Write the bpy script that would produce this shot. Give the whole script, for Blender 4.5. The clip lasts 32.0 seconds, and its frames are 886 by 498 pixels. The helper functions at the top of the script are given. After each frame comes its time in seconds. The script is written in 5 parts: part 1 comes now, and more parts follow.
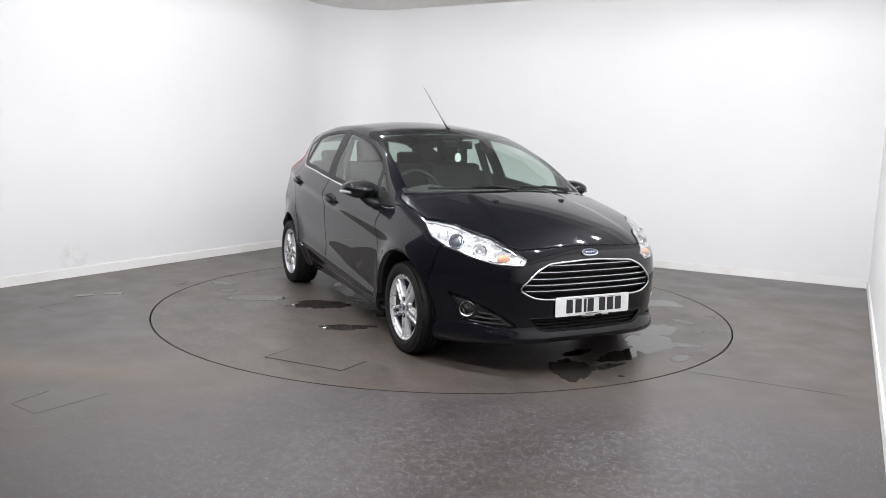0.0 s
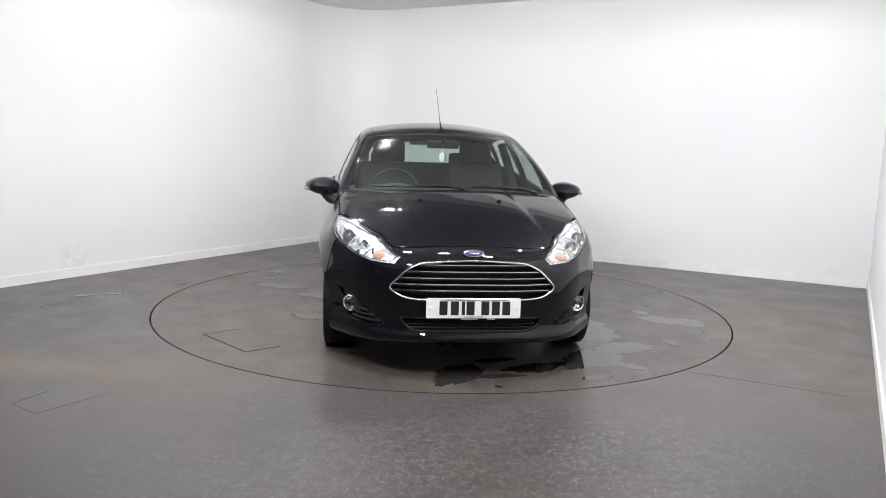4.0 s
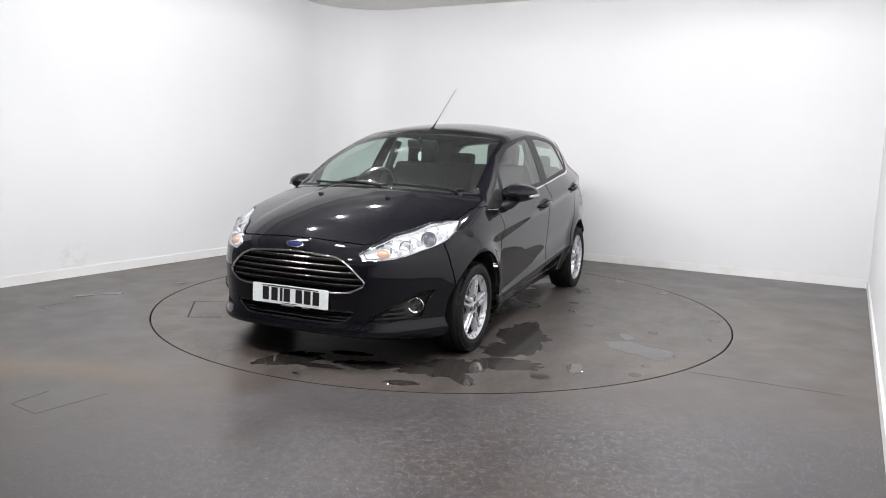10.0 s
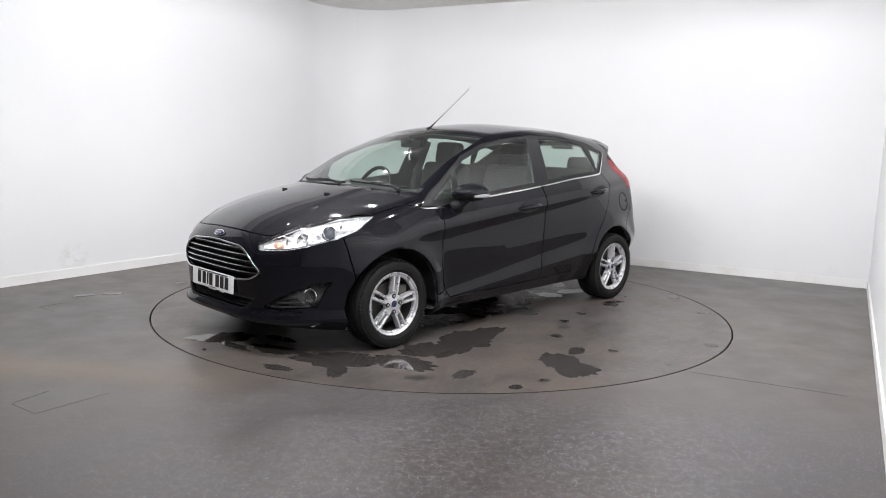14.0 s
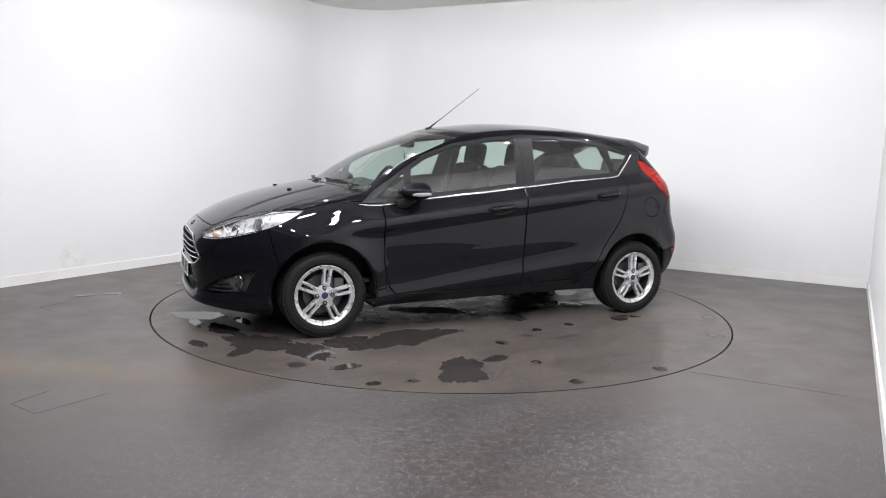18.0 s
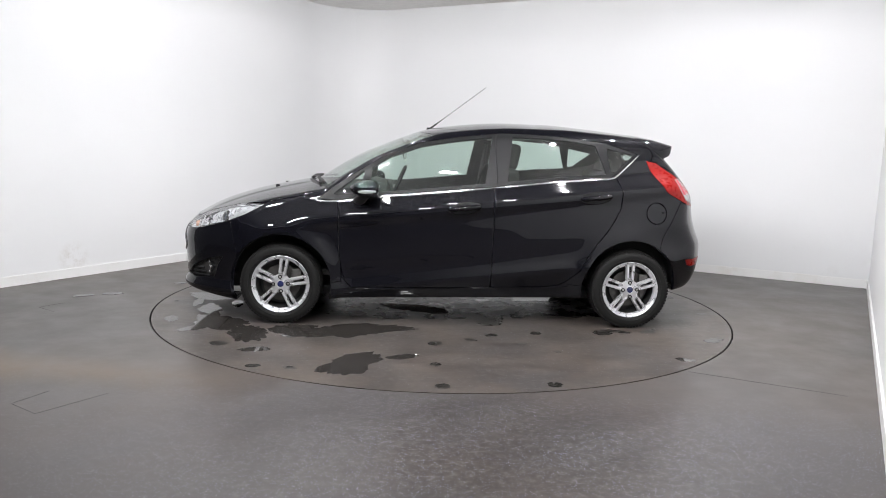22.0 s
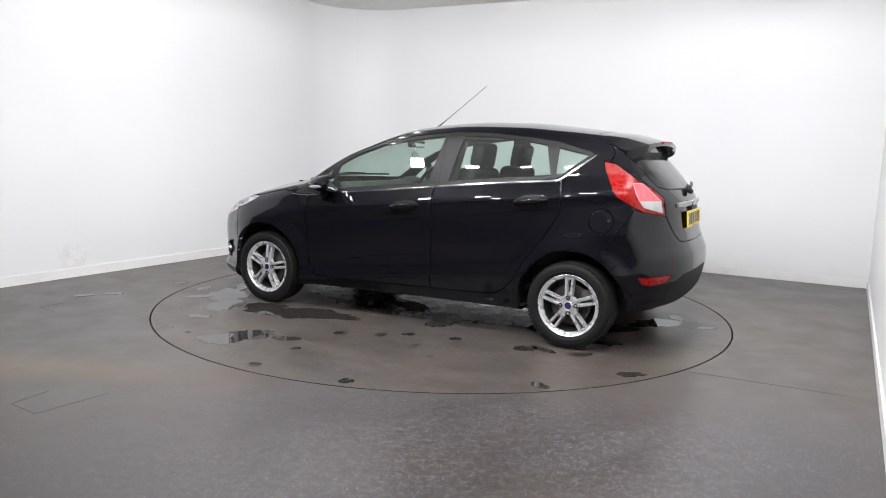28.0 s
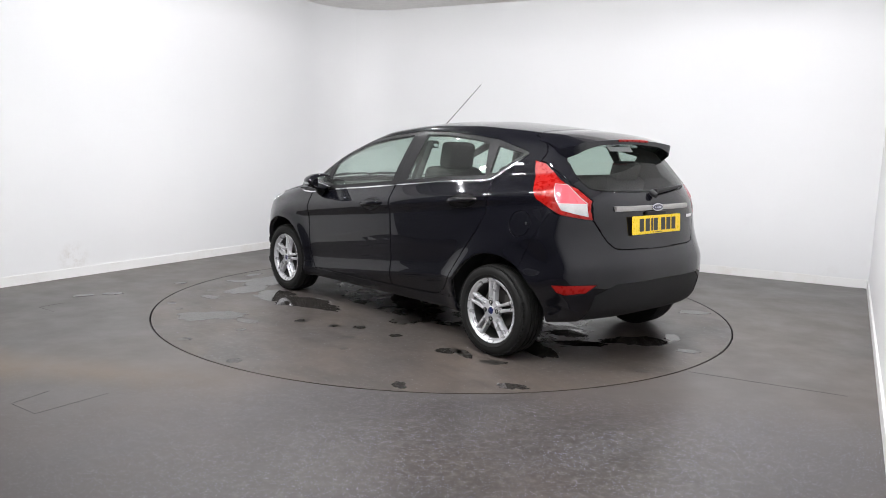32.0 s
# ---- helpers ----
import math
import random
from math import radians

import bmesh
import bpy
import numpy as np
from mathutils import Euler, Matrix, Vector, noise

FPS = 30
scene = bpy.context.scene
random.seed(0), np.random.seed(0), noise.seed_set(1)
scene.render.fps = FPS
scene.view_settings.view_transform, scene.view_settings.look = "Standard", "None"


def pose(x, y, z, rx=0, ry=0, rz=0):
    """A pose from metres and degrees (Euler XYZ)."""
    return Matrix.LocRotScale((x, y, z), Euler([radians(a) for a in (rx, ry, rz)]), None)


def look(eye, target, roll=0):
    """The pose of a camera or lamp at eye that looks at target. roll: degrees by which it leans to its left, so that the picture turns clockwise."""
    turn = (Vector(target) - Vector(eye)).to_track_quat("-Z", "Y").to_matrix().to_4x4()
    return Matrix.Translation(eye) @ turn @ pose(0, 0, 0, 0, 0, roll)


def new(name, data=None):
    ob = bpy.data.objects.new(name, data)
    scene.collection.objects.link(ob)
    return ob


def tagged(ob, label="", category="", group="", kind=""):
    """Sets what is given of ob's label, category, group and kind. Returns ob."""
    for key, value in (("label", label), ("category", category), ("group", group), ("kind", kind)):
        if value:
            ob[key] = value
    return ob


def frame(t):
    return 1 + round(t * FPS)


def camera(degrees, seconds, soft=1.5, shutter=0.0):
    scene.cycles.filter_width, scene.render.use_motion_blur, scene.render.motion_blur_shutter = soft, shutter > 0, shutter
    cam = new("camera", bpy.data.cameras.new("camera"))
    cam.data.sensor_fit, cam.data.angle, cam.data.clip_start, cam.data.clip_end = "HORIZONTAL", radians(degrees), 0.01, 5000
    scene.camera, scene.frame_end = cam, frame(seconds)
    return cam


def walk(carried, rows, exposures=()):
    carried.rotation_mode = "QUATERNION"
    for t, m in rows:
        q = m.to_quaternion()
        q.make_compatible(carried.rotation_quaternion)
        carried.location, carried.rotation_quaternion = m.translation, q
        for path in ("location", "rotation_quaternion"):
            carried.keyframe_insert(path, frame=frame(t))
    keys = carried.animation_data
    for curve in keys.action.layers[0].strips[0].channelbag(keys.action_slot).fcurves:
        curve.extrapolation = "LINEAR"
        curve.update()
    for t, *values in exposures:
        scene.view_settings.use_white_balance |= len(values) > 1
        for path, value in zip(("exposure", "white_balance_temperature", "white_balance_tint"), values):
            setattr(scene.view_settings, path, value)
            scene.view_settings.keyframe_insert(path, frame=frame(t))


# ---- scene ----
# The camera stands still on its stand; the car turns on a floor turntable.
EYE = Vector((0.0, -5.926, 1.282))
AIM = EYE + Vector((-0.00054, 0.99016, -0.13991))
cam = camera(61.76, 32.0, soft=0.9)
STAND = look(EYE, AIM, 1.62)
walk(cam, [(0, STAND), (32.0, STAND)], exposures=[(0, 0.0), (32.0, 0.0)])

# ---- world: the hall has no window ----
world = bpy.data.worlds.new("world")
scene.world = world
world.use_nodes = True
world.node_tree.nodes["Background"].inputs[0].default_value = (0.8, 0.85, 0.9, 1)
world.node_tree.nodes["Background"].inputs[1].default_value = 0.02
PANEL_GLOW = 400.0
SPOT_GLOW = 900.0


# ---- small builders ----
def part(name, bm, material, parent=None, label="", smooth=True):
    """Links a bmesh as one mesh object under a thing or a part."""
    me = bpy.data.meshes.new(name)
    bm.normal_update()
    bm.to_mesh(me)
    bm.free()
    return mesh_part(name, me, material, parent, label, smooth)


def mesh_part(name, me, material, parent=None, label="", smooth=True):
    for m in material if isinstance(material, (list, tuple)) else (material,):
        me.materials.append(m)
    if smooth and len(me.polygons):
        me.polygons.foreach_set("use_smooth", [True] * len(me.polygons))
        me.set_sharp_from_angle(angle=radians(38))
    ob = new(name, me)
    if parent is not None:
        ob.parent = parent
    if label:
        ob["label"] = label
    return ob


def empty(name, m=None):
    ob = new(name)
    ob.empty_display_size = 0.1
    if m is not None:
        ob.matrix_basis = m
    return ob


def box(sx, sy, sz, at=(0, 0, 0), bevel=0.0, bm=None, turn=None, segs=2):
    """A box of those sizes, centred at a place, with rounded edges; it is added to bm."""
    b = bmesh.new()
    bmesh.ops.create_cube(b, size=1.0)
    bmesh.ops.scale(b, vec=(sx, sy, sz), verts=b.verts)
    if bevel:
        bmesh.ops.bevel(b, geom=b.edges[:], offset=bevel, segments=segs, profile=0.6, affect="EDGES")
    m = Matrix.Translation(at) @ (turn or Matrix())
    bmesh.ops.transform(b, matrix=m, verts=b.verts)
    return merge(bm, b)


def merge(bm, b):
    if bm is None:
        return b
    me = bpy.data.meshes.new("joined")
    b.to_mesh(me)
    b.free()
    bm.from_mesh(me)
    bpy.data.meshes.remove(me)
    return bm


def lathe(profile, n=48, bm=None, m=None, closed=False):
    """A body of revolution about the y axis; profile: (radius, y) from inside to outside."""
    b = bmesh.new()
    rings = []
    for r, y in profile:
        if r < 1e-6:
            rings.append([b.verts.new((0, y, 0))] * n)
        else:
            rings.append([b.verts.new((r * math.cos(2 * math.pi * i / n), y, r * math.sin(2 * math.pi * i / n))) for i in range(n)])
    pairs = list(zip(rings, rings[1:])) + ([(rings[-1], rings[0])] if closed else [])
    for a, c in pairs:
        for i in range(n):
            j = (i + 1) % n
            q = [a[i], a[j], c[j], c[i]]
            q = [v for k, v in enumerate(q) if v not in q[:k]]
            if len(q) > 2:
                b.faces.new(q)
    bmesh.ops.recalc_face_normals(b, faces=b.faces)
    if m is not None:
        bmesh.ops.transform(b, matrix=m, verts=b.verts)
    return merge(bm, b)


def tube(points, radius, n=8, bm=None, closed=False):
    """A round bar along points; radius may be a list."""
    b = bmesh.new()
    pts = [Vector(p) for p in points]
    rad = radius if isinstance(radius, (list, tuple)) else [radius] * len(pts)
    rings = []
    for i, p in enumerate(pts):
        a = pts[i - 1] if i or closed else p
        c = pts[(i + 1) % len(pts)] if i < len(pts) - 1 or closed else p
        d = (c - a).normalized()
        u = d.cross(Vector((0.31, 0.17, 0.93))).normalized()
        v = d.cross(u)
        rings.append([b.verts.new(p + rad[i] * (math.cos(2 * math.pi * k / n) * u + math.sin(2 * math.pi * k / n) * v)) for k in range(n)])
    for a, c in list(zip(rings, rings[1:])) + ([(rings[-1], rings[0])] if closed else []):
        for k in range(n):
            b.faces.new((a[k], a[(k + 1) % n], c[(k + 1) % n], c[k]))
    if not closed:
        b.faces.new(rings[0][::-1]), b.faces.new(rings[-1])
    bmesh.ops.recalc_face_normals(b, faces=b.faces)
    return merge(bm, b)


def slab(outline, thick, bm=None, m=None, bevel=0.0):
    """A plate: an outline in x, y, thick in z from 0 upwards."""
    b = bmesh.new()
    f = b.faces.new([b.verts.new((x, y, 0)) for x, y in outline])
    g = bmesh.ops.extrude_face_region(b, geom=[f])
    bmesh.ops.translate(b, vec=(0, 0, thick), verts=[v for v in g["geom"] if isinstance(v, bmesh.types.BMVert)])
    bmesh.ops.recalc_face_normals(b, faces=b.faces)
    if bevel:
        top = [e for e in b.edges if all(v.co.z > thick * 0.5 for v in e.verts)]
        bmesh.ops.bevel(b, geom=top, offset=bevel, segments=2, profile=0.6, affect="EDGES")
    if m is not None:
        bmesh.ops.transform(b, matrix=m, verts=b.verts)
    return merge(bm, b)


# ---- materials ----
def material(name, colour, rough=0.5, metal=0.0, **more):
    m = bpy.data.materials.new(name)
    m.use_nodes = True
    s = m.node_tree.nodes["Principled BSDF"]
    s.inputs["Base Color"].default_value = (*colour, 1)
    s.inputs["Roughness"].default_value = rough
    s.inputs["Metallic"].default_value = metal
    for k, v in more.items():
        s.inputs[k.replace("_", " ")].default_value = v
    return m


def node(m, kind, links=(), **props):
    """Adds a node; links: (input, socket or value)."""
    n = m.node_tree.nodes.new(kind)
    for k, v in props.items():
        if k == "operation":
            n.operation = v
        elif k == "blend_type":
            n.blend_type = v
        elif k == "data_type":
            n.data_type = v
        elif k == "feature":
            n.feature = v
    for k, v in links:
        if isinstance(v, bpy.types.NodeSocket):
            m.node_tree.links.new(v, n.inputs[k])
        else:
            n.inputs[k].default_value = v
    return n


def place(m):
    return m.node_tree.nodes.new("ShaderNodeTexCoord").outputs["Object"]


def ramp(m, fac, stops):
    n = m.node_tree.nodes.new("ShaderNodeValToRGB")
    m.node_tree.links.new(fac, n.inputs[0])
    e = n.color_ramp.elements
    while len(e) < len(stops):
        e.new(0.5)
    for k, (p, c) in enumerate(stops):
        e[k].position = p
        e[k].color = (*c, 1) if len(c) == 3 else c
    return n.outputs[0]


def wire(m, socket, name):
    m.node_tree.links.new(socket, m.node_tree.nodes["Principled BSDF"].inputs[name])


def mixed(m, fac, a, b):
    return node(m, "ShaderNodeMix", [(0, fac), (6, a), (7, b)], data_type="RGBA").outputs[2]


def calc(m, op, a, b, c=0.0):
    return node(m, "ShaderNodeMath", [(0, a), (1, b), (2, c)], operation=op).outputs[0]


def noise_of(m, scale, detail=4.0, rough=0.5, at=None):
    return node(m, "ShaderNodeTexNoise", [("Vector", at or place(m)), ("Scale", scale), ("Detail", detail), ("Roughness", rough)]).outputs["Fac"]


def bump(m, height, strength, distance=0.002):
    wire(m, node(m, "ShaderNodeBump", [("Height", height), ("Strength", strength), ("Distance", distance)]).outputs[0], "Normal")


def grainy(name, colour, rough, metal=0.0, scale=60.0, spread=0.12, relief=0.15, **more):
    """A plain surface with slight variation of tone and gloss at two scales."""
    m = material(name, colour, rough, metal, **more)
    a = noise_of(m, scale * 0.06, 3)
    b = noise_of(m, scale, 5)
    mix = node(m, "ShaderNodeMath", [(0, a), (1, b)], operation="ADD").outputs[0]
    half = node(m, "ShaderNodeMath", [(0, mix), (1, 0.5)], operation="MULTIPLY").outputs[0]
    wire(m, ramp(m, half, [(0.3, tuple(c * (1 - spread) for c in colour)), (0.7, tuple(min(1, c * (1 + spread)) for c in colour))]), "Base Color")
    wire(m, ramp(m, b, [(0.3, (max(rough - 0.08, 0.02),) * 3), (0.7, (min(rough + 0.08, 1),) * 3)]), "Roughness")
    if relief:
        bump(m, b, relief)
    return m


def glow(name, colour, strength):
    m = material(name, colour, 0.4)
    s = m.node_tree.nodes["Principled BSDF"]
    s.inputs["Emission Color"].default_value = (*colour, 1)
    s.inputs["Emission Strength"].default_value = strength
    return m


def floor_material(name, fleck, brown, sheet=False):
    """Dark grey vinyl with fine bluish flecks, worn and soiled in broad patches."""
    m = material(name, (0.06, 0.057, 0.056), 0.4)
    at = place(m)
    axis = node(m, "ShaderNodeSeparateXYZ", [(0, at)])
    x, y = axis.outputs[0], axis.outputs[1]
    broad = noise_of(m, 0.55, 4, 0.55, at)
    mid = noise_of(m, 3.0, 6, 0.6, at)
    fine = noise_of(m, 60, 4, 0.6, at)
    base = ramp(m, mid, [(0.25, (0.048, 0.042, 0.040)), (0.6, (0.066, 0.060, 0.057)), (0.85, (0.082, 0.074, 0.070))])
    soil = ramp(m, broad, [(0.40, (0, 0, 0)), (0.62, (brown,) * 3)])
    streak = noise_of(m, 9.0, 7, 0.7, at)
    grit = noise_of(m, 27.0, 5, 0.75, at)
    amount, rough_zone, thin = 1.0, 0.75, 1.0
    if sheet:
        # the seam past which the sheet is plain and smooth, and the worn stretch before it
        past = calc(m, "ADD", calc(m, "MULTIPLY", x, 0.08), calc(m, "ADD", y, 2.12))
        edge = calc(m, "MULTIPLY_ADD", calc(m, "ADD", past, calc(m, "MULTIPLY", calc(m, "SUBTRACT", mid, 0.5), 0.5)), 0.5, 0.5)
        amount = ramp(m, edge, [(0.38, (1, 1, 1)), (0.56, (0.05,) * 3)])
        across = ramp(m, calc(m, "MULTIPLY_ADD", x, 0.2, 0.5), [(0.26, (0.25,) * 3), (0.48, (1, 1, 1)), (0.66, (1.0,) * 3), (0.84, (0.2,) * 3)])
        rough_zone = calc(m, "MULTIPLY", amount, across)
        thin = ramp(m, calc(m, "MULTIPLY_ADD", x, 0.2, 0.5), [(0.10, (0.30,) * 3), (0.48, (1, 1, 1))])
        base = mixed(m, ramp(m, edge, [(0.46, (0, 0, 0)), (0.58, (0.7,) * 3)]), base, (0.068, 0.061, 0.058, 1))
    base = mixed(m, calc(m, "MULTIPLY", ramp(m, streak, [(0.46, (0, 0, 0)), (0.64, (0.8,) * 3)]), rough_zone), base, (0.036, 0.031, 0.028, 1))
    base = mixed(m, soil, base, (0.078, 0.062, 0.051, 1))
    base = mixed(m, calc(m, "MULTIPLY", ramp(m, grit, [(0.36, (0.8,) * 3), (0.54, (0, 0, 0))]), rough_zone), base, (0.036, 0.032, 0.031, 1))
    base = mixed(m, calc(m, "MULTIPLY", ramp(m, grit, [(0.54, (0, 0, 0)), (0.70, (0.8,) * 3)]), rough_zone), base, (0.150, 0.144, 0.142, 1))
    if not sheet:
        # dried mud and rubbed patches left by tyres
        blot = noise_of(m, 1.6, 9, 0.66, at)
        base = mixed(m, ramp(m, blot, [(0.44, (0, 0, 0)), (0.64, (0.75,) * 3)]), base, (0.092, 0.073, 0.060, 1))
        smear = noise_of(m, 3.6, 8, 0.7, node(m, "ShaderNodeVectorMath", [(0, at), (1, (0.45, 1.5, 1.0))], operation="MULTIPLY").outputs[0])
        base = mixed(m, ramp(m, smear, [(0.50, (0, 0, 0)), (0.66, (0.8,) * 3)]), base, (0.038, 0.032, 0.029, 1))
    if sheet:
        # a rust-brown drag mark
        wave = calc(m, "MULTIPLY", calc(m, "SUBTRACT", broad, 0.5), 0.9)
        band = calc(m, "ABSOLUTE", calc(m, "ADD", calc(m, "ADD", calc(m, "MULTIPLY", x, 0.10), y), calc(m, "ADD", 2.22, wave)), 0.0)
        left = ramp(m, calc(m, "MULTIPLY_ADD", x, 0.2, 0.6), [(0.05, (1.0,) * 3), (0.45, (0, 0, 0))])
        rust = calc(m, "MULTIPLY", ramp(m, band, [(0.02, (1, 1, 1)), (0.30, (0, 0, 0))]), left)
        base = mixed(m, calc(m, "MULTIPLY", rust, calc(m, "MULTIPLY", mid, 1.9)), base, (0.125, 0.090, 0.058, 1))
    for size, radius, share, low, high in ((112.0, 0.27, fleck, (0.12, 0.12, 0.19), (0.36, 0.37, 0.50)), (68.0, 0.14, fleck * 0.8, (0.22, 0.22, 0.26), (0.62, 0.63, 0.70))):
        cells = node(m, "ShaderNodeTexVoronoi", [("Vector", at), ("Scale", size)])
        tone = node(m, "ShaderNodeSeparateColor", [(0, cells.outputs["Color"])])
        near = calc(m, "LESS_THAN", cells.outputs["Distance"], radius)
        some = calc(m, "GREATER_THAN", tone.outputs[0], 1 - share)
        worn = ramp(m, mid, [(0.36, (0.5, 0.5, 0.5)), (0.58, (1.0, 1.0, 1.0))])
        spot = calc(m, "MULTIPLY", calc(m, "MULTIPLY", calc(m, "MULTIPLY", near, some), worn), calc(m, "MULTIPLY", amount, thin))
        hue = ramp(m, tone.outputs[1], [(0.0, low), (0.6, tuple((a + b) / 2.4 for a, b in zip(low, high))), (1.0, high)])
        base = mixed(m, spot, base, hue)
    wire(m, base, "Base Color")
    wire(m, ramp(m, mid, [(0.3, (0.31,) * 3), (0.7, (0.44,) * 3)]), "Roughness")
    bump(m, calc(m, "ADD", fine, calc(m, "MULTIPLY", grit, rough_zone)), 0.16, 0.001)
    return m


def wall_material():
    m = material("white_wall_paint", (0.8, 0.8, 0.8), 0.55)
    at = place(m)
    broad = noise_of(m, 0.5, 3, 0.5, at)
    fine = noise_of(m, 45, 4, 0.6, at)
    paint = ramp(m, broad, [(0.3, (0.745, 0.75, 0.757)), (0.7, (0.79, 0.79, 0.793))])
    height = node(m, "ShaderNodeSeparateXYZ", [(0, at)]).outputs[2]
    scuff = noise_of(m, 2.2, 6, 0.7, at)
    marks = calc(m, "MULTIPLY", ramp(m, scuff, [(0.60, (0, 0, 0)), (0.74, (0.25,) * 3)]), ramp(m, height, [(0.10, (1, 1, 1)), (0.75, (0, 0, 0))]))
    paint = mixed(m, marks, paint, (0.58, 0.56, 0.53, 1))
    # one larger scrape low on the wall
    away = node(m, "ShaderNodeVectorMath", [(0, at), (1, (-3.335, 0.67, 0.17))], operation="DISTANCE").outputs["Value"]
    rub = calc(m, "MULTIPLY", ramp(m, noise_of(m, 11, 6, 0.7, at), [(0.44, (0, 0, 0)), (0.62, (1, 1, 1))]), ramp(m, away, [(0.03, (0.5,) * 3), (0.17, (0, 0, 0))]))
    wire(m, mixed(m, rub, paint, (0.50, 0.46, 0.40, 1)), "Base Color")
    bump(m, fine, 0.06, 0.001)
    return m


WALL = wall_material()
def trim_material():
    m = material("white_gloss_trim", (0.8, 0.795, 0.785), 0.35)
    at = place(m)
    dirt = ramp(m, noise_of(m, 2.4, 7, 0.7, at), [(0.52, (0, 0, 0)), (0.72, (0.3,) * 3)])
    wire(m, mixed(m, dirt, (0.80, 0.797, 0.79, 1), (0.52, 0.44, 0.34, 1)), "Base Color")
    return m


TRIM = trim_material()
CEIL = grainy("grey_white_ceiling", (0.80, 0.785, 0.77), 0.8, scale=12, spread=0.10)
DARK_WALL = grainy("dark_unseen_wall", (0.09, 0.09, 0.095), 0.8, scale=8, spread=0.2)
DARK_CEIL = grainy("dark_unseen_ceiling", (0.13, 0.13, 0.132), 0.85, scale=8, spread=0.3)
MID_CEIL = grainy("half_dark_ceiling_ring", (0.28, 0.275, 0.27), 0.85, scale=8, spread=0.2)
FLOOR = floor_material("flecked_vinyl", 0.48, 0.7, True)
DISC = floor_material("worn_vinyl", 0.05, 0.6)
FAINT = material("dirt_filled_joint", (0.030, 0.028, 0.027), 0.6)
BLACK_GAP = material("gap_black", (0.006, 0.006, 0.006), 0.7)
PANEL = glow("lit_lens", (0.985, 0.985, 1.0), PANEL_GLOW)
SPOT = glow("lit_spot_lens", (0.985, 0.97, 1.0), SPOT_GLOW)
LAMP_BODY = grainy("black_lamp_housing", (0.03, 0.03, 0.03), 0.5)


# ---- the hall ----
def wall_line(px, py, degrees):
    return Vector((px, py)), Vector((math.cos(radians(degrees)), math.sin(radians(degrees))))


def crossing(a, b):
    (p, d), (q, e) = a, b
    k = ((q.x - p.x) * e.y - (q.y - p.y) * e.x) / (d.x * e.y - d.y * e.x)
    return p + k * d


WEST = wall_line(-2.892, 1.413, 59.2)
NORTH = wall_line(2.785, 1.967, -28.0)
EAST = wall_line(2.841, -1.221, 61.5)
SOUTH = wall_line(0.0, -7.0, -29.0)
NW, NE, SE, SW = crossing(WEST, NORTH), crossing(NORTH, EAST), crossing(EAST, SOUTH), crossing(SOUTH, WEST)
CEILING_Z = 2.955


def rounded_corner(corner, d_in, d_out, radius, n=14):
    """Points round a corner from direction d_in to d_out."""
    half = math.acos(max(-1, min(1, d_in.dot(d_out)))) / 2
    back = radius * math.tan(half)
    a, c = corner - d_in * back, corner + d_out * back
    side = Vector((-d_in.y, d_in.x))
    if side.dot(d_out) < 0:
        side = -side
    centre = a + side * radius
    pts = []
    for i in range(n + 1):
        ang = 2 * half * i / n
        pts.append(centre + radius * (-side * math.cos(ang) + d_in * math.sin(ang)))
    return pts


def strip_wall(points, z0, z1, thick, out):
    """An upright wall along a plan line; it grows outwards by thick."""
    b = bmesh.new()
    rows = []
    for i, p in enumerate(points):
        a, c = points[max(i - 1, 0)], points[min(i + 1, len(points) - 1)]
        d = (c - a).normalized()
        nrm = Vector((-d.y, d.x)) * out
        q = p + nrm * thick
        rows.append([b.verts.new(v) for v in ((p.x, p.y, z0), (p.x, p.y, z1), (q.x, q.y, z1), (q.x, q.y, z0))])
    for r, s in zip(rows, rows[1:]):
        for k in range(4):
            b.faces.new((r[k], s[k], s[(k + 1) % 4], r[(k + 1) % 4]))
    b.faces.new(rows[0]), b.faces.new(rows[-1][::-1])
    bmesh.ops.recalc_face_normals(b, faces=b.faces)
    return b


CORNER_R = 0.8
WEST_END = WEST[0] - WEST[1] * 1.82
d_w, d_n = (NW - SW).normalized(), (NE - NW).normalized()
bend = rounded_corner(NW, d_w, d_n, CORNER_R)


def setting(ob, label):
    return tagged(ob, label, kind="structure")


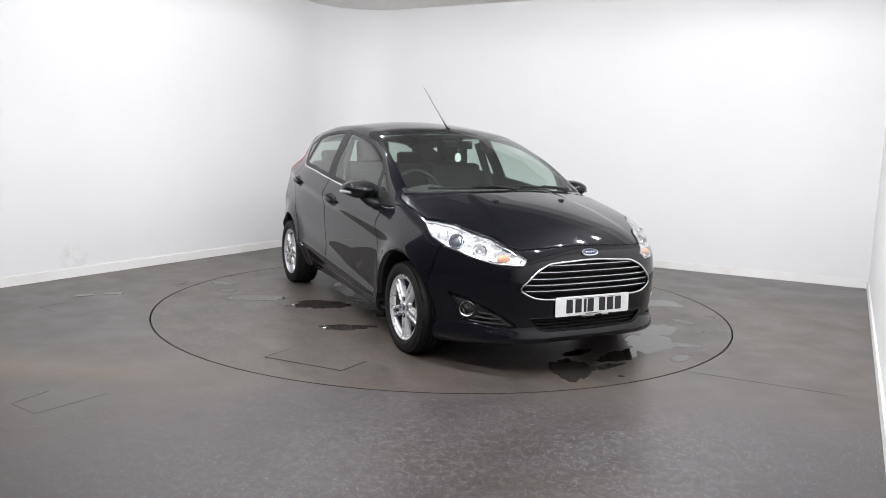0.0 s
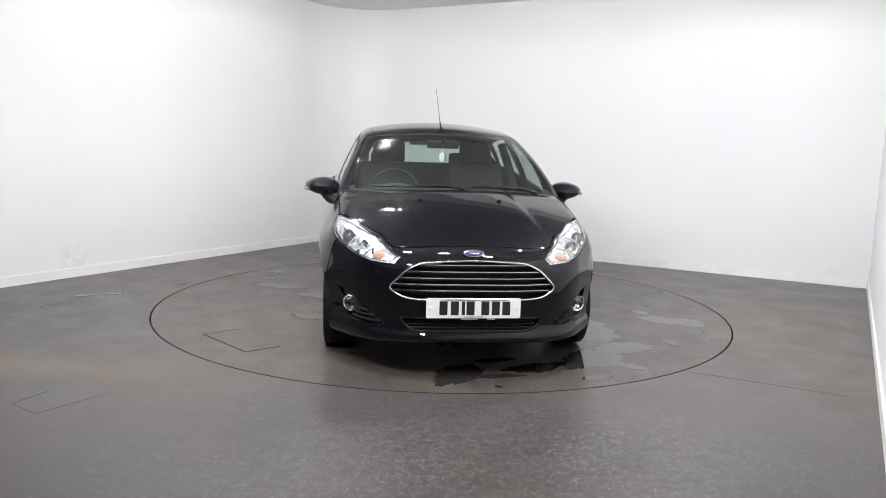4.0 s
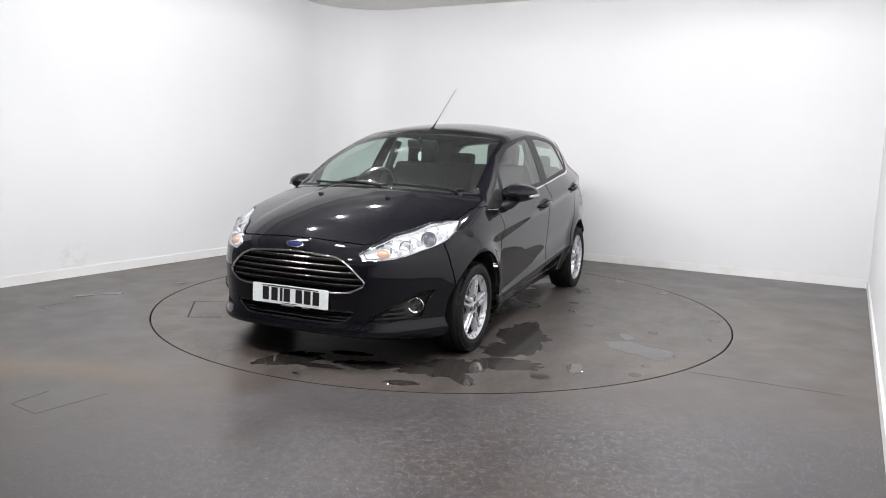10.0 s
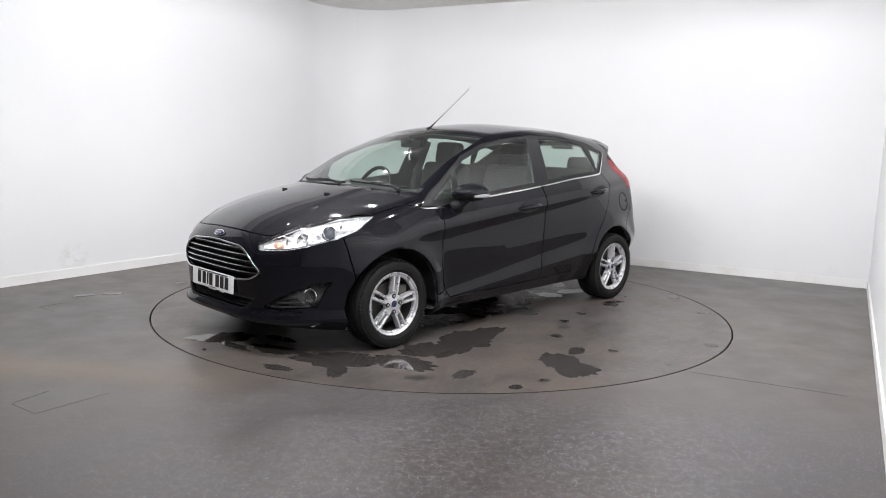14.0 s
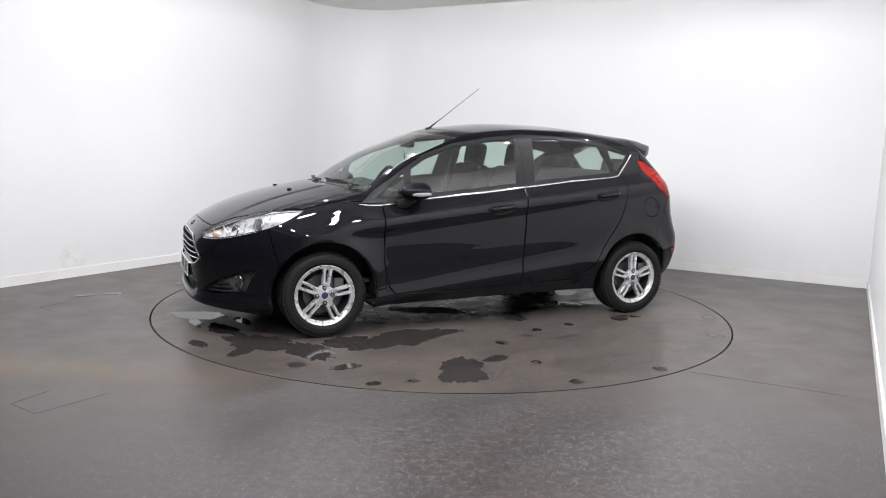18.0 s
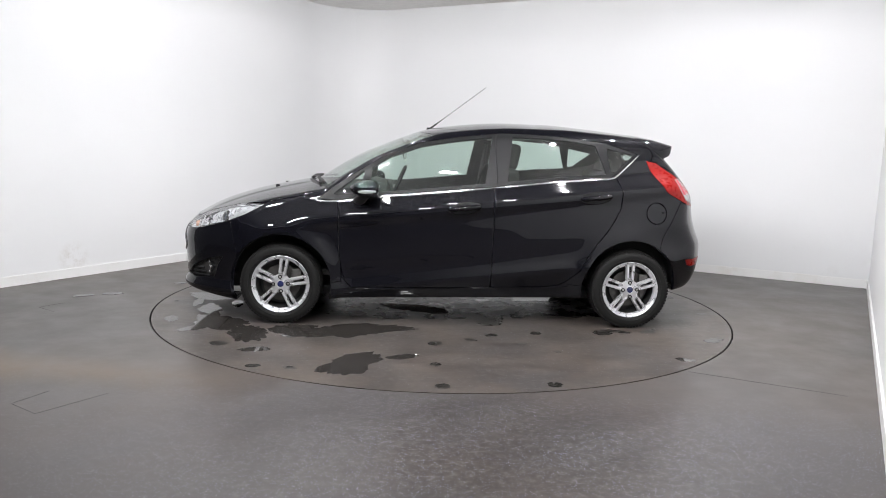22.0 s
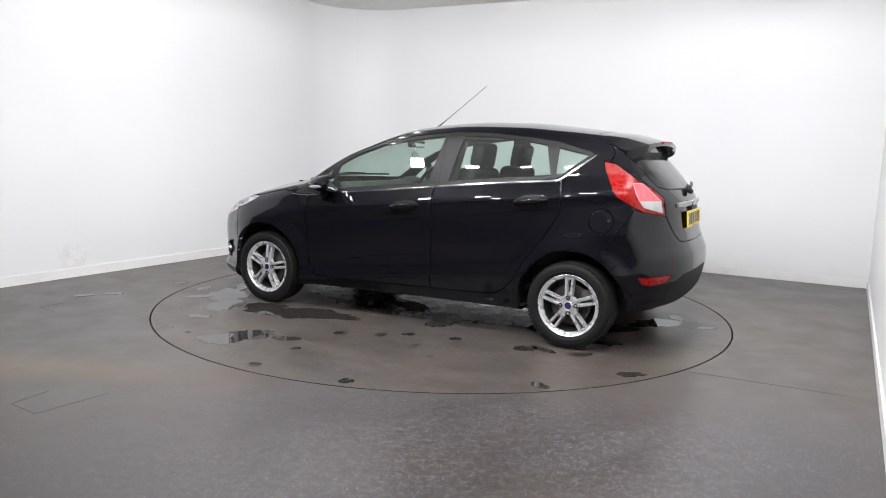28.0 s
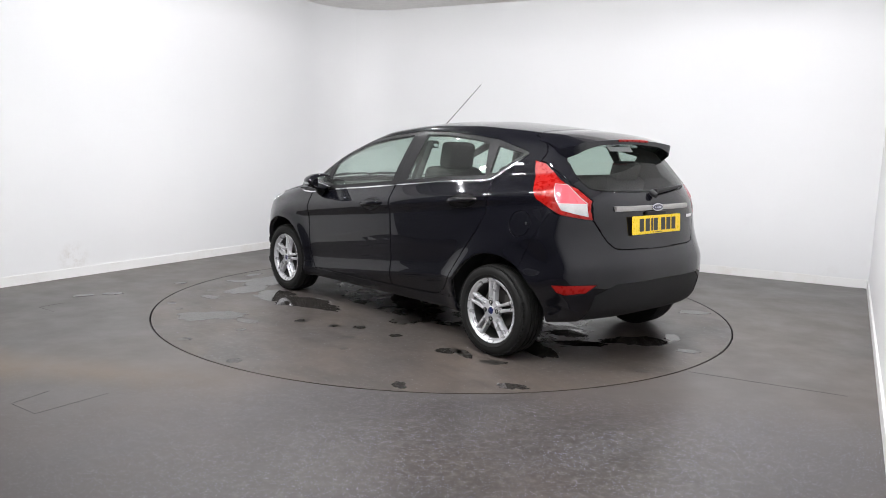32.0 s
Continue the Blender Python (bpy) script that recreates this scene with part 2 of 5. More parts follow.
def hall():
    mid = len(bend) // 2
    # unseen walls, coloured dark so that the car mirrors a dark hall
    for name, pts in (("wall_south", [SE, SW]), ("wall_southwest", [SW, WEST_END])):
        setting(part(name, strip_wall(pts, 0, CEILING_Z + 0.2, 0.12, 1), DARK_WALL), "plain dark grey wall")
    for name, pts in (("wall_west", [WEST_END] + bend[:mid + 1]), ("wall_north", bend[mid:] + [NE]), ("wall_east", [NE, SE])):
        setting(part(name, strip_wall(pts, 0, CEILING_Z + 0.2, 0.12, 1), WALL), "smooth white painted studio wall")
    for name, pts in (("baseboard_west", [WEST_END] + bend[:mid + 1]), ("baseboard_north", bend[mid:] + [NE + (SE - NE).normalized() * 0.016]), ("baseboard_east", [NE + (SE - NE).normalized() * 0.016, SE])):
        b = strip_wall(pts, 0.0, 0.085, 0.014, -1)
        bmesh.ops.bevel(b, geom=[e for e in b.edges if all(v.co.z > 0.08 for v in e.verts)], offset=0.004, segments=2, affect="EDGES")
        setting(part(name, b, TRIM), "white painted skirting board, scuffed along the floor")
    for name, pts in (("trim_west", [WEST_END] + bend[:mid + 1]), ("trim_north", bend[mid:] + [NE])):
        setting(part(name, strip_wall(pts, 2.877, CEILING_Z - 0.012, 0.003, -1), WALL), "narrow white board along the top of the wall")
    # ceiling: a pale border along the walls; unseen middle darkened in colour for reflections
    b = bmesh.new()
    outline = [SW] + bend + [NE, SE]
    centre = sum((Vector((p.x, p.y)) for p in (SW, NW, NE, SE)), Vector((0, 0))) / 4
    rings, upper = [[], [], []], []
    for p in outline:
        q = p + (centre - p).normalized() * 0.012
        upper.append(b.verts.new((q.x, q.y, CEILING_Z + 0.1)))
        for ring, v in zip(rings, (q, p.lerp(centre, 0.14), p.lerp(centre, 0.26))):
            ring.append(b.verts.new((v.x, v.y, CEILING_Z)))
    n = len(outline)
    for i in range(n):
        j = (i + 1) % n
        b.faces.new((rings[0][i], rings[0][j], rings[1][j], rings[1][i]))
        # half-dark ring, added to soften the border's edge as the bonnet mirrors it
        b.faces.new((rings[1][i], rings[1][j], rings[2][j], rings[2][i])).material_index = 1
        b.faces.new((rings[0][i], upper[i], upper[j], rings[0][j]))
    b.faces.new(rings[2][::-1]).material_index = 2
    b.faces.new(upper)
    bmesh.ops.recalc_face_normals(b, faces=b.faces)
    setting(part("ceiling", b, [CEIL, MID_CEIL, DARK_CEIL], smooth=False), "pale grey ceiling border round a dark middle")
    # floor with a round hole for the turntable
    n = 160
    b = bmesh.new()
    inner = [b.verts.new((DISC_R * math.cos(2 * math.pi * i / n), DISC_R * math.sin(2 * math.pi * i / n), 0)) for i in range(n)]
    outer = []
    corners = [SW, NW, NE, SE]
    for i in range(n):
        d = Vector((math.cos(2 * math.pi * i / n), math.sin(2 * math.pi * i / n)))
        best = 99
        for k in range(4):
            p, q = corners[k], corners[(k + 1) % 4]
            e = q - p
            den = d.x * e.y - d.y * e.x
            if abs(den) > 1e-9:
                t = (p.x * e.y - p.y * e.x) / den
                if t > 0:
                    best = min(best, t)
        outer.append(b.verts.new((d.x * best, d.y * best, 0)))
    low = [b.verts.new((v.co.x, v.co.y, -0.06)) for v in inner]
    for i in range(n):
        j = (i + 1) % n
        b.faces.new((inner[i], outer[i], outer[j], inner[j]))
        b.faces.new((low[i], inner[i], inner[j], low[j]))
    b.faces.new(low)
    bmesh.ops.recalc_face_normals(b, faces=b.faces)
    ob = setting(part("floor", b, [FLOOR, BLACK_GAP], smooth=False), "dark grey flecked vinyl floor, worn and stained")
    for p in ob.data.polygons:
        p.material_index = 1 if p.center.z < -0.01 else 0


DISC_R = 2.222
hall()


def turntable():
    top = empty("turntable")
    tagged(top, "round floor turntable covered in worn grey vinyl", "turntable")
    n = 160
    r = DISC_R - 0.012
    b = bmesh.new()
    bmesh.ops.create_circle(b, cap_ends=True, radius=r, segments=n)
    g = bmesh.ops.extrude_face_region(b, geom=b.faces[:])
    bmesh.ops.translate(b, vec=(0, 0, -0.04), verts=[v for v in g["geom"] if isinstance(v, bmesh.types.BMVert)])
    bmesh.ops.recalc_face_normals(b, faces=b.faces)
    part("deck", b, DISC, top, smooth=False)
    return top


table = turntable()


def room(a, b):
    """A place from its distances to the west wall and to the north wall."""
    u, v = (NW - SW).normalized(), (NE - NW).normalized()
    return NW + v * a - u * b


def floodlights():
    """Two rows of oblong lamps under the ceiling, turned towards the far walls."""
    north = (NW - SW).normalized()
    turn = math.degrees(math.atan2(north.y, north.x)) - 90 + 3
    for row, start, count, tip in ((5.12, 2.05, 5, 48), (6.75, 2.75, 4, 34)):
        for k in range(count):
            at = room(start + 0.83 * k, row)
            lamp = empty("floodlight", pose(at.x, at.y, CEILING_Z - 0.20, 0, 0, turn))
            tagged(lamp, "black oblong floodlight hung from the ceiling, lit", "floodlight", "rows of floodlights")
            tilt = Matrix.Rotation(radians(tip), 4, "X")
            part("housing", box(0.23, 0.17, 0.07, (0, 0, 0), 0.012, None, tilt @ Matrix.Translation((0, 0, 0.045))), LAMP_BODY, lamp)
            part("lens", box(0.18, 0.12, 0.010, (0, 0, 0), 0.003, None, tilt @ Matrix.Translation((0, 0, 0.006))), PANEL, lamp, "glowing white lens")
            part("bracket", tube([(-0.125, 0, 0.02), (-0.125, 0, 0.15), (0, 0, 0.175), (0.125, 0, 0.15), (0.125, 0, 0.02)], 0.008, 6), LAMP_BODY, lamp)
            part("ceiling_plate", box(0.10, 0.10, 0.02, (0, 0, 0.185), 0.004), LAMP_BODY, lamp)


floodlights()


def spotlights():
    """Unseen small round downlights in two rows beside the turntable, added for fill light."""
    for a, row in ((1.75, (2.2, 3.1, 4.0)), (5.05, (1.6, 2.3, 3.0, 3.7))):
        for b in row:
            at = room(a, b)
            lamp = empty("spotlight", pose(at.x, at.y, CEILING_Z - 0.03))
            tagged(lamp, "small round ceiling spotlight, lit", "spotlight", "rows of ceiling spotlights")
            up = Matrix.Rotation(radians(-90), 4, "X")
            part("rim", lathe([(0.048, -0.004), (0.056, -0.008), (0.066, 0.0), (0.068, 0.028)], 28, None, up @ Matrix.Rotation(radians(180), 4, "X") @ Matrix.Translation((0, -0.028, 0)) @ Matrix.Rotation(radians(180), 4, "X")), LAMP_BODY, lamp)
            part("lens", lathe([(0.0, 0.0), (0.044, 0.001), (0.048, 0.006)], 28, None, Matrix.Rotation(radians(90), 4, "X")), SPOT, lamp, "glowing white lens")


spotlights()


# ---- marks on the floor ----
WATER = material("standing_water", (0.030, 0.027, 0.025), 0.05, IOR=1.62)
DAMP_SHADE = grainy("damp_vinyl", (0.022, 0.020, 0.018), 0.28, scale=6, spread=0.2, relief=0.0)


def uneven(cx, cy, rx, ry, turn, seed, n=46, rough=0.30):
    """An uneven closed outline round a place, with bays and tongues."""
    pts = []
    c, s = math.cos(radians(turn)), math.sin(radians(turn))
    for i in range(n):
        a = 2 * math.pi * i / n
        d = Vector((math.cos(a), math.sin(a), seed * 3.7))
        k = noise.noise(d * 1.1) + 0.7 * noise.noise(d * 2.6) + 0.45 * noise.noise(d * 5.5 + Vector((3, 1, 7))) + 0.25 * noise.noise(d * 12.0) + 0.12 * noise.noise(d * 25.0)
        k = max(0.35, 1 + 1.5 * rough * k)
        x, y = rx * k * math.cos(a), ry * k * math.sin(a)
        pts.append((cx + c * x - s * y, cy + s * x + c * y))
    return pts


def flat_patch(outline, z0, z1):
    b = bmesh.new()
    cx, cy = sum(p[0] for p in outline) / len(outline), sum(p[1] for p in outline) / len(outline)
    out = [b.verts.new((x, y, z0)) for x, y in outline]
    inn = [b.verts.new((cx + (x - cx) * 0.94, cy + (y - cy) * 0.94, z1)) for x, y in outline]
    mid = b.verts.new((cx, cy, z1))
    n = len(outline)
    for i in range(n):
        j = (i + 1) % n
        b.faces.new((out[i], out[j], inn[j], inn[i]))
        b.faces.new((inn[i], inn[j], mid))
    bmesh.ops.recalc_face_normals(b, faces=b.faces)
    return b


def wet_marks():
    pools = [(0.63, 1.69, 0.25, 0.14, 55), (0.33, 1.56, 0.1, 0.05, 20), (0.72, 0.93, 0.42, 0.18, 14), (1.08, 0.9, 0.17, 0.13, 60), (1.36, 1.04, 0.23, 0.14, 100), (1.62, 0.74, 0.26, 0.14, 140),
             (1.97, 0.66, 0.1, 0.05, 116), (1.77, 0.32, 0.20, 0.09, 110), (1.92, 0.12, 0.16, 0.04, 95), (1.62, 0.12, 0.14, 0.04, 100), (1.9, -0.14, 0.22, 0.12, 150), (1.24, 1.42, 0.1, 0.05, 10), (1.74, 0.92, 0.12, 0.06, 43), (-1.24, -0.08, 0.14, 0.1, 43),
             (-1.47, 0.06, 0.2, 0.07, 43), (-1.66, -0.31, 0.23, 0.13, 43), (-1.75, -0.58, 0.1, 0.06, 120), (-1.42, -1.45, 0.12, 0.07, 43), (-2.01, -0.36, 0.08, 0.04, 43), (-0.84, -0.24, 0.28, 0.13, 7),
             (-0.33, -0.14, 0.07, 0.04, 7), (-1.81, 1.08, 0.09, 0.06, 30), (-1.36, 0.38, 0.26, 0.09, 156), (-0.99, 0.33, 0.13, 0.1, 116), (-0.69, -1.34, 0.25, 0.12, 68), (-1.06, -1.49, 0.08, 0.05, 68),
             (-0.28, -0.93, 0.26, 0.15, 68), (0.48, -1.0, 0.18, 0.08, 68), (-1.43, 1.56, 0.06, 0.04, 156), (0.2, 0.2, 0.3, 0.12, 150)]
    spots = [(0.29, 1.51, 0.031, 0.033, 43), (0.11, 1.24, 0.055, 0.05, 43), (-0.13, 1.13, 0.039, 0.048, 43), (-0.28, 1.01, 0.047, 0.048, 43), (-0.46, 1.22, 0.037, 0.028, 43), (-0.6, 0.94, 0.046, 0.044, 43),
             (-0.66, 1.4, 0.028, 0.025, 43), (-0.32, 0.65, 0.123, 0.087, 43), (-1.09, 0.9, 0.09, 0.065, 43), (-1.43, 0.85, 0.086, 0.048, 43), (-2.07, 0.26, 0.042, 0.037, 43), (1.18, 1.76, 0.046, 0.037, 7),
             (0.13, 1.7, 0.033, 0.035, 7), (0.11, 2.1, 0.046, 0.048, 7), (-0.51, 2.06, 0.046, 0.047, 7), (0.97, 1.79, 0.046, 0.029, 156), (-1.19, 0.86, 0.114, 0.041, 156), (1.49, 1.29, 0.064, 0.056, 156),
             (1.99, -0.2, 0.081, 0.042, 68), (2.1, 0.07, 0.026, 0.021, 68), (1.92, -0.55, 0.031, 0.02, 68)]
    # dark sheet under the car: damp vinyl with the car's shade in its colour
    part("damp_shade_sheet", flat_patch(uneven(-0.06, -0.06, 1.50, 0.66, 0, 9.4, 180, 0.12), -0.001, 0.0002), DAMP_SHADE, table, "damp vinyl under the car", smooth=False)
    for k, (x, y, a, b, r) in enumerate(pools):
        part("puddle", flat_patch(uneven(x, y, a, b, r, k + 1, 130, 0.24), -0.001, 0.0006 + 0.00003 * k), WATER, table, "thin pool of water", smooth=False)
    for k, (x, y, a, b, r) in enumerate(spots):
        part("wet_spot", flat_patch(uneven(x, y, a, b, r, k + 40, 30, 0.14), -0.001, 0.0004), DAMP_SHADE, table, "dark damp spot", smooth=False)
    for k, (x, y, a, b, r) in enumerate([(-2.88, -0.10, 0.085, 0.05, 35), (-2.69, 0.01, 0.075, 0.05, 15), (-2.32, 0.52, 0.05, 0.04, 20)]):
        ob = part("puddle", flat_patch(uneven(x, y, a, b, r, k + 80, 30), -0.001, 0.0022), WATER, None, "", False)
        tagged(ob, "small shallow puddle on the grey vinyl floor", "puddle", "puddles on the floor")


def joint(parent, a, b, width=0.006, name="joint", mat=None):
    """A dark joint line in the floor from a to b."""
    a, b = Vector(a), Vector(b)
    d = (b - a)
    turn = Matrix.Rotation(math.atan2(d.y, d.x), 4, "Z")
    return part(name, box(d.length, width, 0.003, ((a.x + b.x) / 2, (a.y + b.y) / 2, -0.0005), 0.0, None, turn), mat or BLACK_GAP, parent, smooth=False)


def hatches():
    o = Vector((-0.063, -0.062))
    q = [o + Vector(p) for p in ((1.05, -1.632), (1.472, -1.302), (1.352, -1.106), (0.913, -1.424))]
    for a, b, wide in ((0, 1, 0.012), (1, 2, 0.012), (3, 0, 0.0025)):
        joint(table, q[a], q[b], wide, "hatch_joint")
    for pts in (((-2.80, -0.69), (-2.99, -0.55), (-2.89, -0.38)), ((-1.66, -2.36), (-1.86, -2.66), (-2.04, -2.54), (-1.96, -2.35))):
        for a, b in zip(pts, pts[1:]):
            setting(joint(None, a, b, 0.002, "trim_joint", FAINT), "dark joint of a floor hatch")
    setting(joint(None, (1.46, -1.71), (2.2, -2.08), 0.003, "trim_seam", FAINT), "fine welded seam in the vinyl floor")


wet_marks()
hatches()
# ---- the car's outer surface, as a smooth solid (metres; x ahead, y to its left, z up) ----
def fair(points, step=0.01):
    """More knots between the given ones, on a curve with no sudden change of slope."""
    a = np.array(points, float)
    h, d = np.diff(a[:, 0]), np.diff(a[:, 1]) / np.diff(a[:, 0])
    m = np.concatenate([[d[0]], (d[:-1] * h[1:] + d[1:] * h[:-1]) / (h[1:] + h[:-1]), [d[-1]]])
    m[1:-1] = np.where(d[:-1] * d[1:] < 0, 0.0, m[1:-1])
    out = []
    for i in range(len(h)):
        n = max(1, int(h[i] / step))
        for k in range(n):
            t = k / n
            out.append((a[i, 0] + h[i] * t, (1 + 2 * t) * (1 - t) ** 2 * a[i, 1] + t * (1 - t) ** 2 * h[i] * m[i] + t * t * (3 - 2 * t) * a[i + 1, 1] - t * t * (1 - t) * h[i] * m[i + 1]))
    return out + [tuple(a[-1])]


def smooth_line(points, sigma):
    """A smooth curve through knots: linear between them, rounded over sigma metres."""
    a = np.array(points, float)
    grid = np.arange(a[0, 0] - 0.5, a[-1, 0] + 0.5, 0.002)
    lo = a[0, 1] + (grid - a[0, 0]) * (a[1, 1] - a[0, 1]) / (a[1, 0] - a[0, 0])
    hi = a[-1, 1] + (grid - a[-1, 0]) * (a[-1, 1] - a[-2, 1]) / (a[-1, 0] - a[-2, 0])
    val = np.where(grid < a[0, 0], lo, np.where(grid > a[-1, 0], hi, np.interp(grid, a[:, 0], a[:, 1])))
    n = int(3 * sigma / 0.002)
    kern = np.exp(-0.5 * (np.arange(-n, n + 1) * 0.002 / sigma) ** 2)
    pad = np.concatenate([val[0] + (val[1] - val[0]) * np.arange(-n, 0), val, val[-1] + (val[-1] - val[-2]) * np.arange(1, n + 1)])
    val = np.convolve(pad, kern / kern.sum(), "valid")
    return lambda q: np.interp(q, grid, val)


TOP = smooth_line(fair([(-2.1, 1.25), (-1.65, 1.345), (-1.37, 1.391), (-1.0, 1.434), (-0.63, 1.458), (-0.26, 1.456), (0.03, 1.428), (0.21, 1.399),
                   (0.33, 1.362), (0.51, 1.293), (0.70, 1.214), (0.89, 1.107), (1.09, 0.990), (1.13, 0.985), (1.30, 0.953), (1.46, 0.918),
                   (1.65, 0.864), (1.84, 0.790), (1.96, 0.722), (2.02, 0.680), (2.15, 0.57)]), 0.028)
TOP_SOFT = smooth_line([(-2.1, 0.2), (-1.4, 0.145), (-0.6, 0.08), (0, 0.0), (0.35, -0.3), (0.7, -0.5), (1.0, -0.5), (1.2, -0.2), (1.6, -0.3), (2.0, -0.6)], 0.1)
NOSE = smooth_line([(0.02, 1.66), (0.10, 1.80), (0.15, 1.95), (0.185, 2.036), (0.222, 2.054), (0.248, 2.047), (0.274, 2.023), (0.34, 2.026), (0.45, 2.036), (0.55, 2.042),
                    (0.62, 2.03), (0.68, 2.01), (0.8, 1.97), (1.0, 1.9)], 0.012)
TAIL = smooth_line([(0.05, -1.45), (0.13, -1.61), (0.18, -1.70), (0.26, -1.82), (0.34, -1.88), (0.42, -1.903), (0.49, -1.915), (0.60, -1.912), (0.68, -1.875),
                    (0.78, -1.843), (0.90, -1.828), (0.97, -1.812), (1.11, -1.702), (1.21, -1.605), (1.34, -1.487), (1.5, -1.357)], 0.022)
CROWN = smooth_line(fair([(-2, 0.155), (0, 0.155), (0.6, 0.10), (1.4, 0.09), (1.8, 0.11), (2.2, 0.13)]), 0.1)
NARROW = smooth_line(fair([(-2.0, 0.15), (-1.4, 0.095), (-0.9, 0.025), (-0.5, 0.0), (0.6, -0.006), (0.95, -0.008), (1.15, 0.002), (1.4, 0.035), (2.2, 0.05)]), 0.1)
HALF = smooth_line(fair([(-2.1, 0.72), (-1.6, 0.800), (-1.2, 0.846), (-0.5, 0.858), (0.2, 0.855), (0.8, 0.853), (1.25, 0.862), (1.6, 0.86), (2.1, 0.80)]), 0.12)
BELOW = smooth_line([(-0.9, -0.14), (-0.66, -0.085), (-0.56, -0.044), (-0.515, -0.023), (-0.475, -0.022), (-0.435, -0.032), (-0.38, -0.033), (-0.28, -0.0235), (-0.16, -0.0195), (-0.060, -0.0185), (-0.005, 0.0), (0.03, -0.006),
                     (0.13, -0.075), (0.23, -0.115), (0.33, -0.165), (0.43, -0.22), (0.55, -0.30)], 0.013)
UNDER = smooth_line([(-2.1, 0.34), (-1.85, 0.285), (-1.6, 0.262), (-1.3, 0.225), (-0.9, 0.20), (0.8, 0.185), (1.6, 0.14), (1.85, 0.175), (2.1, 0.21)], 0.05)
WHEELS = ((1.2445, 0.283), (-1.2445, 0.283))


def crease(x):
    return 0.835 - 0.115 * x


def half_width(x, z):
    u = z - crease(x)
    u = np.where(u > 0, u * 0.13 / (0.142 + 0.023 * np.clip(x, -1.6, 1.2)), u)
    w = HALF(x) + BELOW(u) - NARROW(x) * np.clip((u + 0.25) / 0.40, 0, 1)
    for wx, wz in WHEELS:
        r = np.hypot(x - wx, z - wz)
        w = w + (0.033 if wx > 0 else 0.032) * np.exp(-((r - 0.345) / 0.080) ** 2) * (1 / (1 + np.exp(-(z - 0.12) / 0.05)))
    return w


def smax(a, b, k):
    h = np.maximum(k - np.abs(a - b), 0) / k
    return np.maximum(a, b) + h * h * k / 4


def outside(x, y, z):
    """Below zero inside the body, above zero outside it."""
    s = np.abs(y)
    ys = np.sqrt(y * y + 0.0001)
    xe = x + 0.22 * y * y
    fold = 0.46 - 0.16 * (1.9 - x)
    ledge = 0.006 / (1 + np.exp(-np.clip((s - fold) / 0.012, -40, 40))) * np.clip((x - 1.06) / 0.10, 0, 1) * np.clip((1.93 - x) / 0.25, 0, 1)
    top = (z - (TOP(xe) - CROWN(x) * y * y - ledge + 0.003 * np.clip((x - 1.06) / 0.10, 0, 1) * np.clip((1.93 - x) / 0.25, 0, 1))) / np.sqrt(1 + TOP_SOFT(x) ** 2)
    side = s - half_width(x, z)
    q = ys / 0.67
    drop = np.where(q < 1, 0.26 * q ** 4, 0.26 + 1.04 * (q - 1))
    nose = (x - (NOSE(z) - drop)) / np.sqrt(1 + (1.55 * np.minimum(q, 1) ** 3) ** 2)
    tail = ((TAIL(z) + 0.075 * (ys / 0.55) ** 3.2) - x) / np.sqrt(1 + 0.8 * (z > 0.97) + (0.44 * (ys / 0.55) ** 2.2) ** 2)
    under = UNDER(x) - z
    f = smax(top, side, 0.065)
    f = smax(f, nose, 0.06)
    f = smax(f, tail, 0.05)
    return smax(f, under, 0.03)


def solid_normal(p):
    """The outward direction of the solid at points p (n x 3)."""
    e = 0.004
    g = np.stack([outside(p[:, 0] + e, p[:, 1], p[:, 2]) - outside(p[:, 0] - e, p[:, 1], p[:, 2]),
                  outside(p[:, 0], p[:, 1] + e, p[:, 2]) - outside(p[:, 0], p[:, 1] - e, p[:, 2]),
                  outside(p[:, 0], p[:, 1], p[:, 2] + e) - outside(p[:, 0], p[:, 1], p[:, 2] - e)], 1)
    return g / np.maximum(np.linalg.norm(g, axis=1), 1e-9)[:, None]


def drop_on(p, way):
    """Moves points along a way (or each its own) until they lie on the solid."""
    p, way = np.array(p, float), np.array(way, float)
    a, b = np.full(len(p), -0.6), np.full(len(p), 0.6)
    for _ in range(40):
        m = (a + b) / 2
        q = p + way * m[:, None]
        out = outside(q[:, 0], q[:, 1], q[:, 2]) > 0
        a, b = np.where(out, m, a), np.where(out, b, m)
    return p + way * a[:, None]


def side_point(x, z, proud=0.0):
    """The point of the car's left flank at x, z."""
    return np.array((x, float(flank(x, z)) + proud, z))


def flank(x, z):
    lo, hi = 0.2, 1.0
    for _ in range(36):
        m = (lo + hi) / 2
        if outside(x, m, z) < 0:
            lo = m
        else:
            hi = m
    return lo


def top_point(x, y, proud=0.0):
    lo, hi = 0.5, 1.6
    for _ in range(36):
        m = (lo + hi) / 2
        if outside(x, y, m) < 0:
            lo = m
        else:
            hi = m
    return np.array((x, y, lo + proud))


def nose_point(y, z, proud=0.0, rear=False):
    lo, hi = 0.9, 2.2
    for _ in range(36):
        m = (lo + hi) / 2
        if outside(-m if rear else m, y, z) < 0:
            lo = m
        else:
            hi = m
    return np.array((-(lo + proud) if rear else lo + proud, y, z))


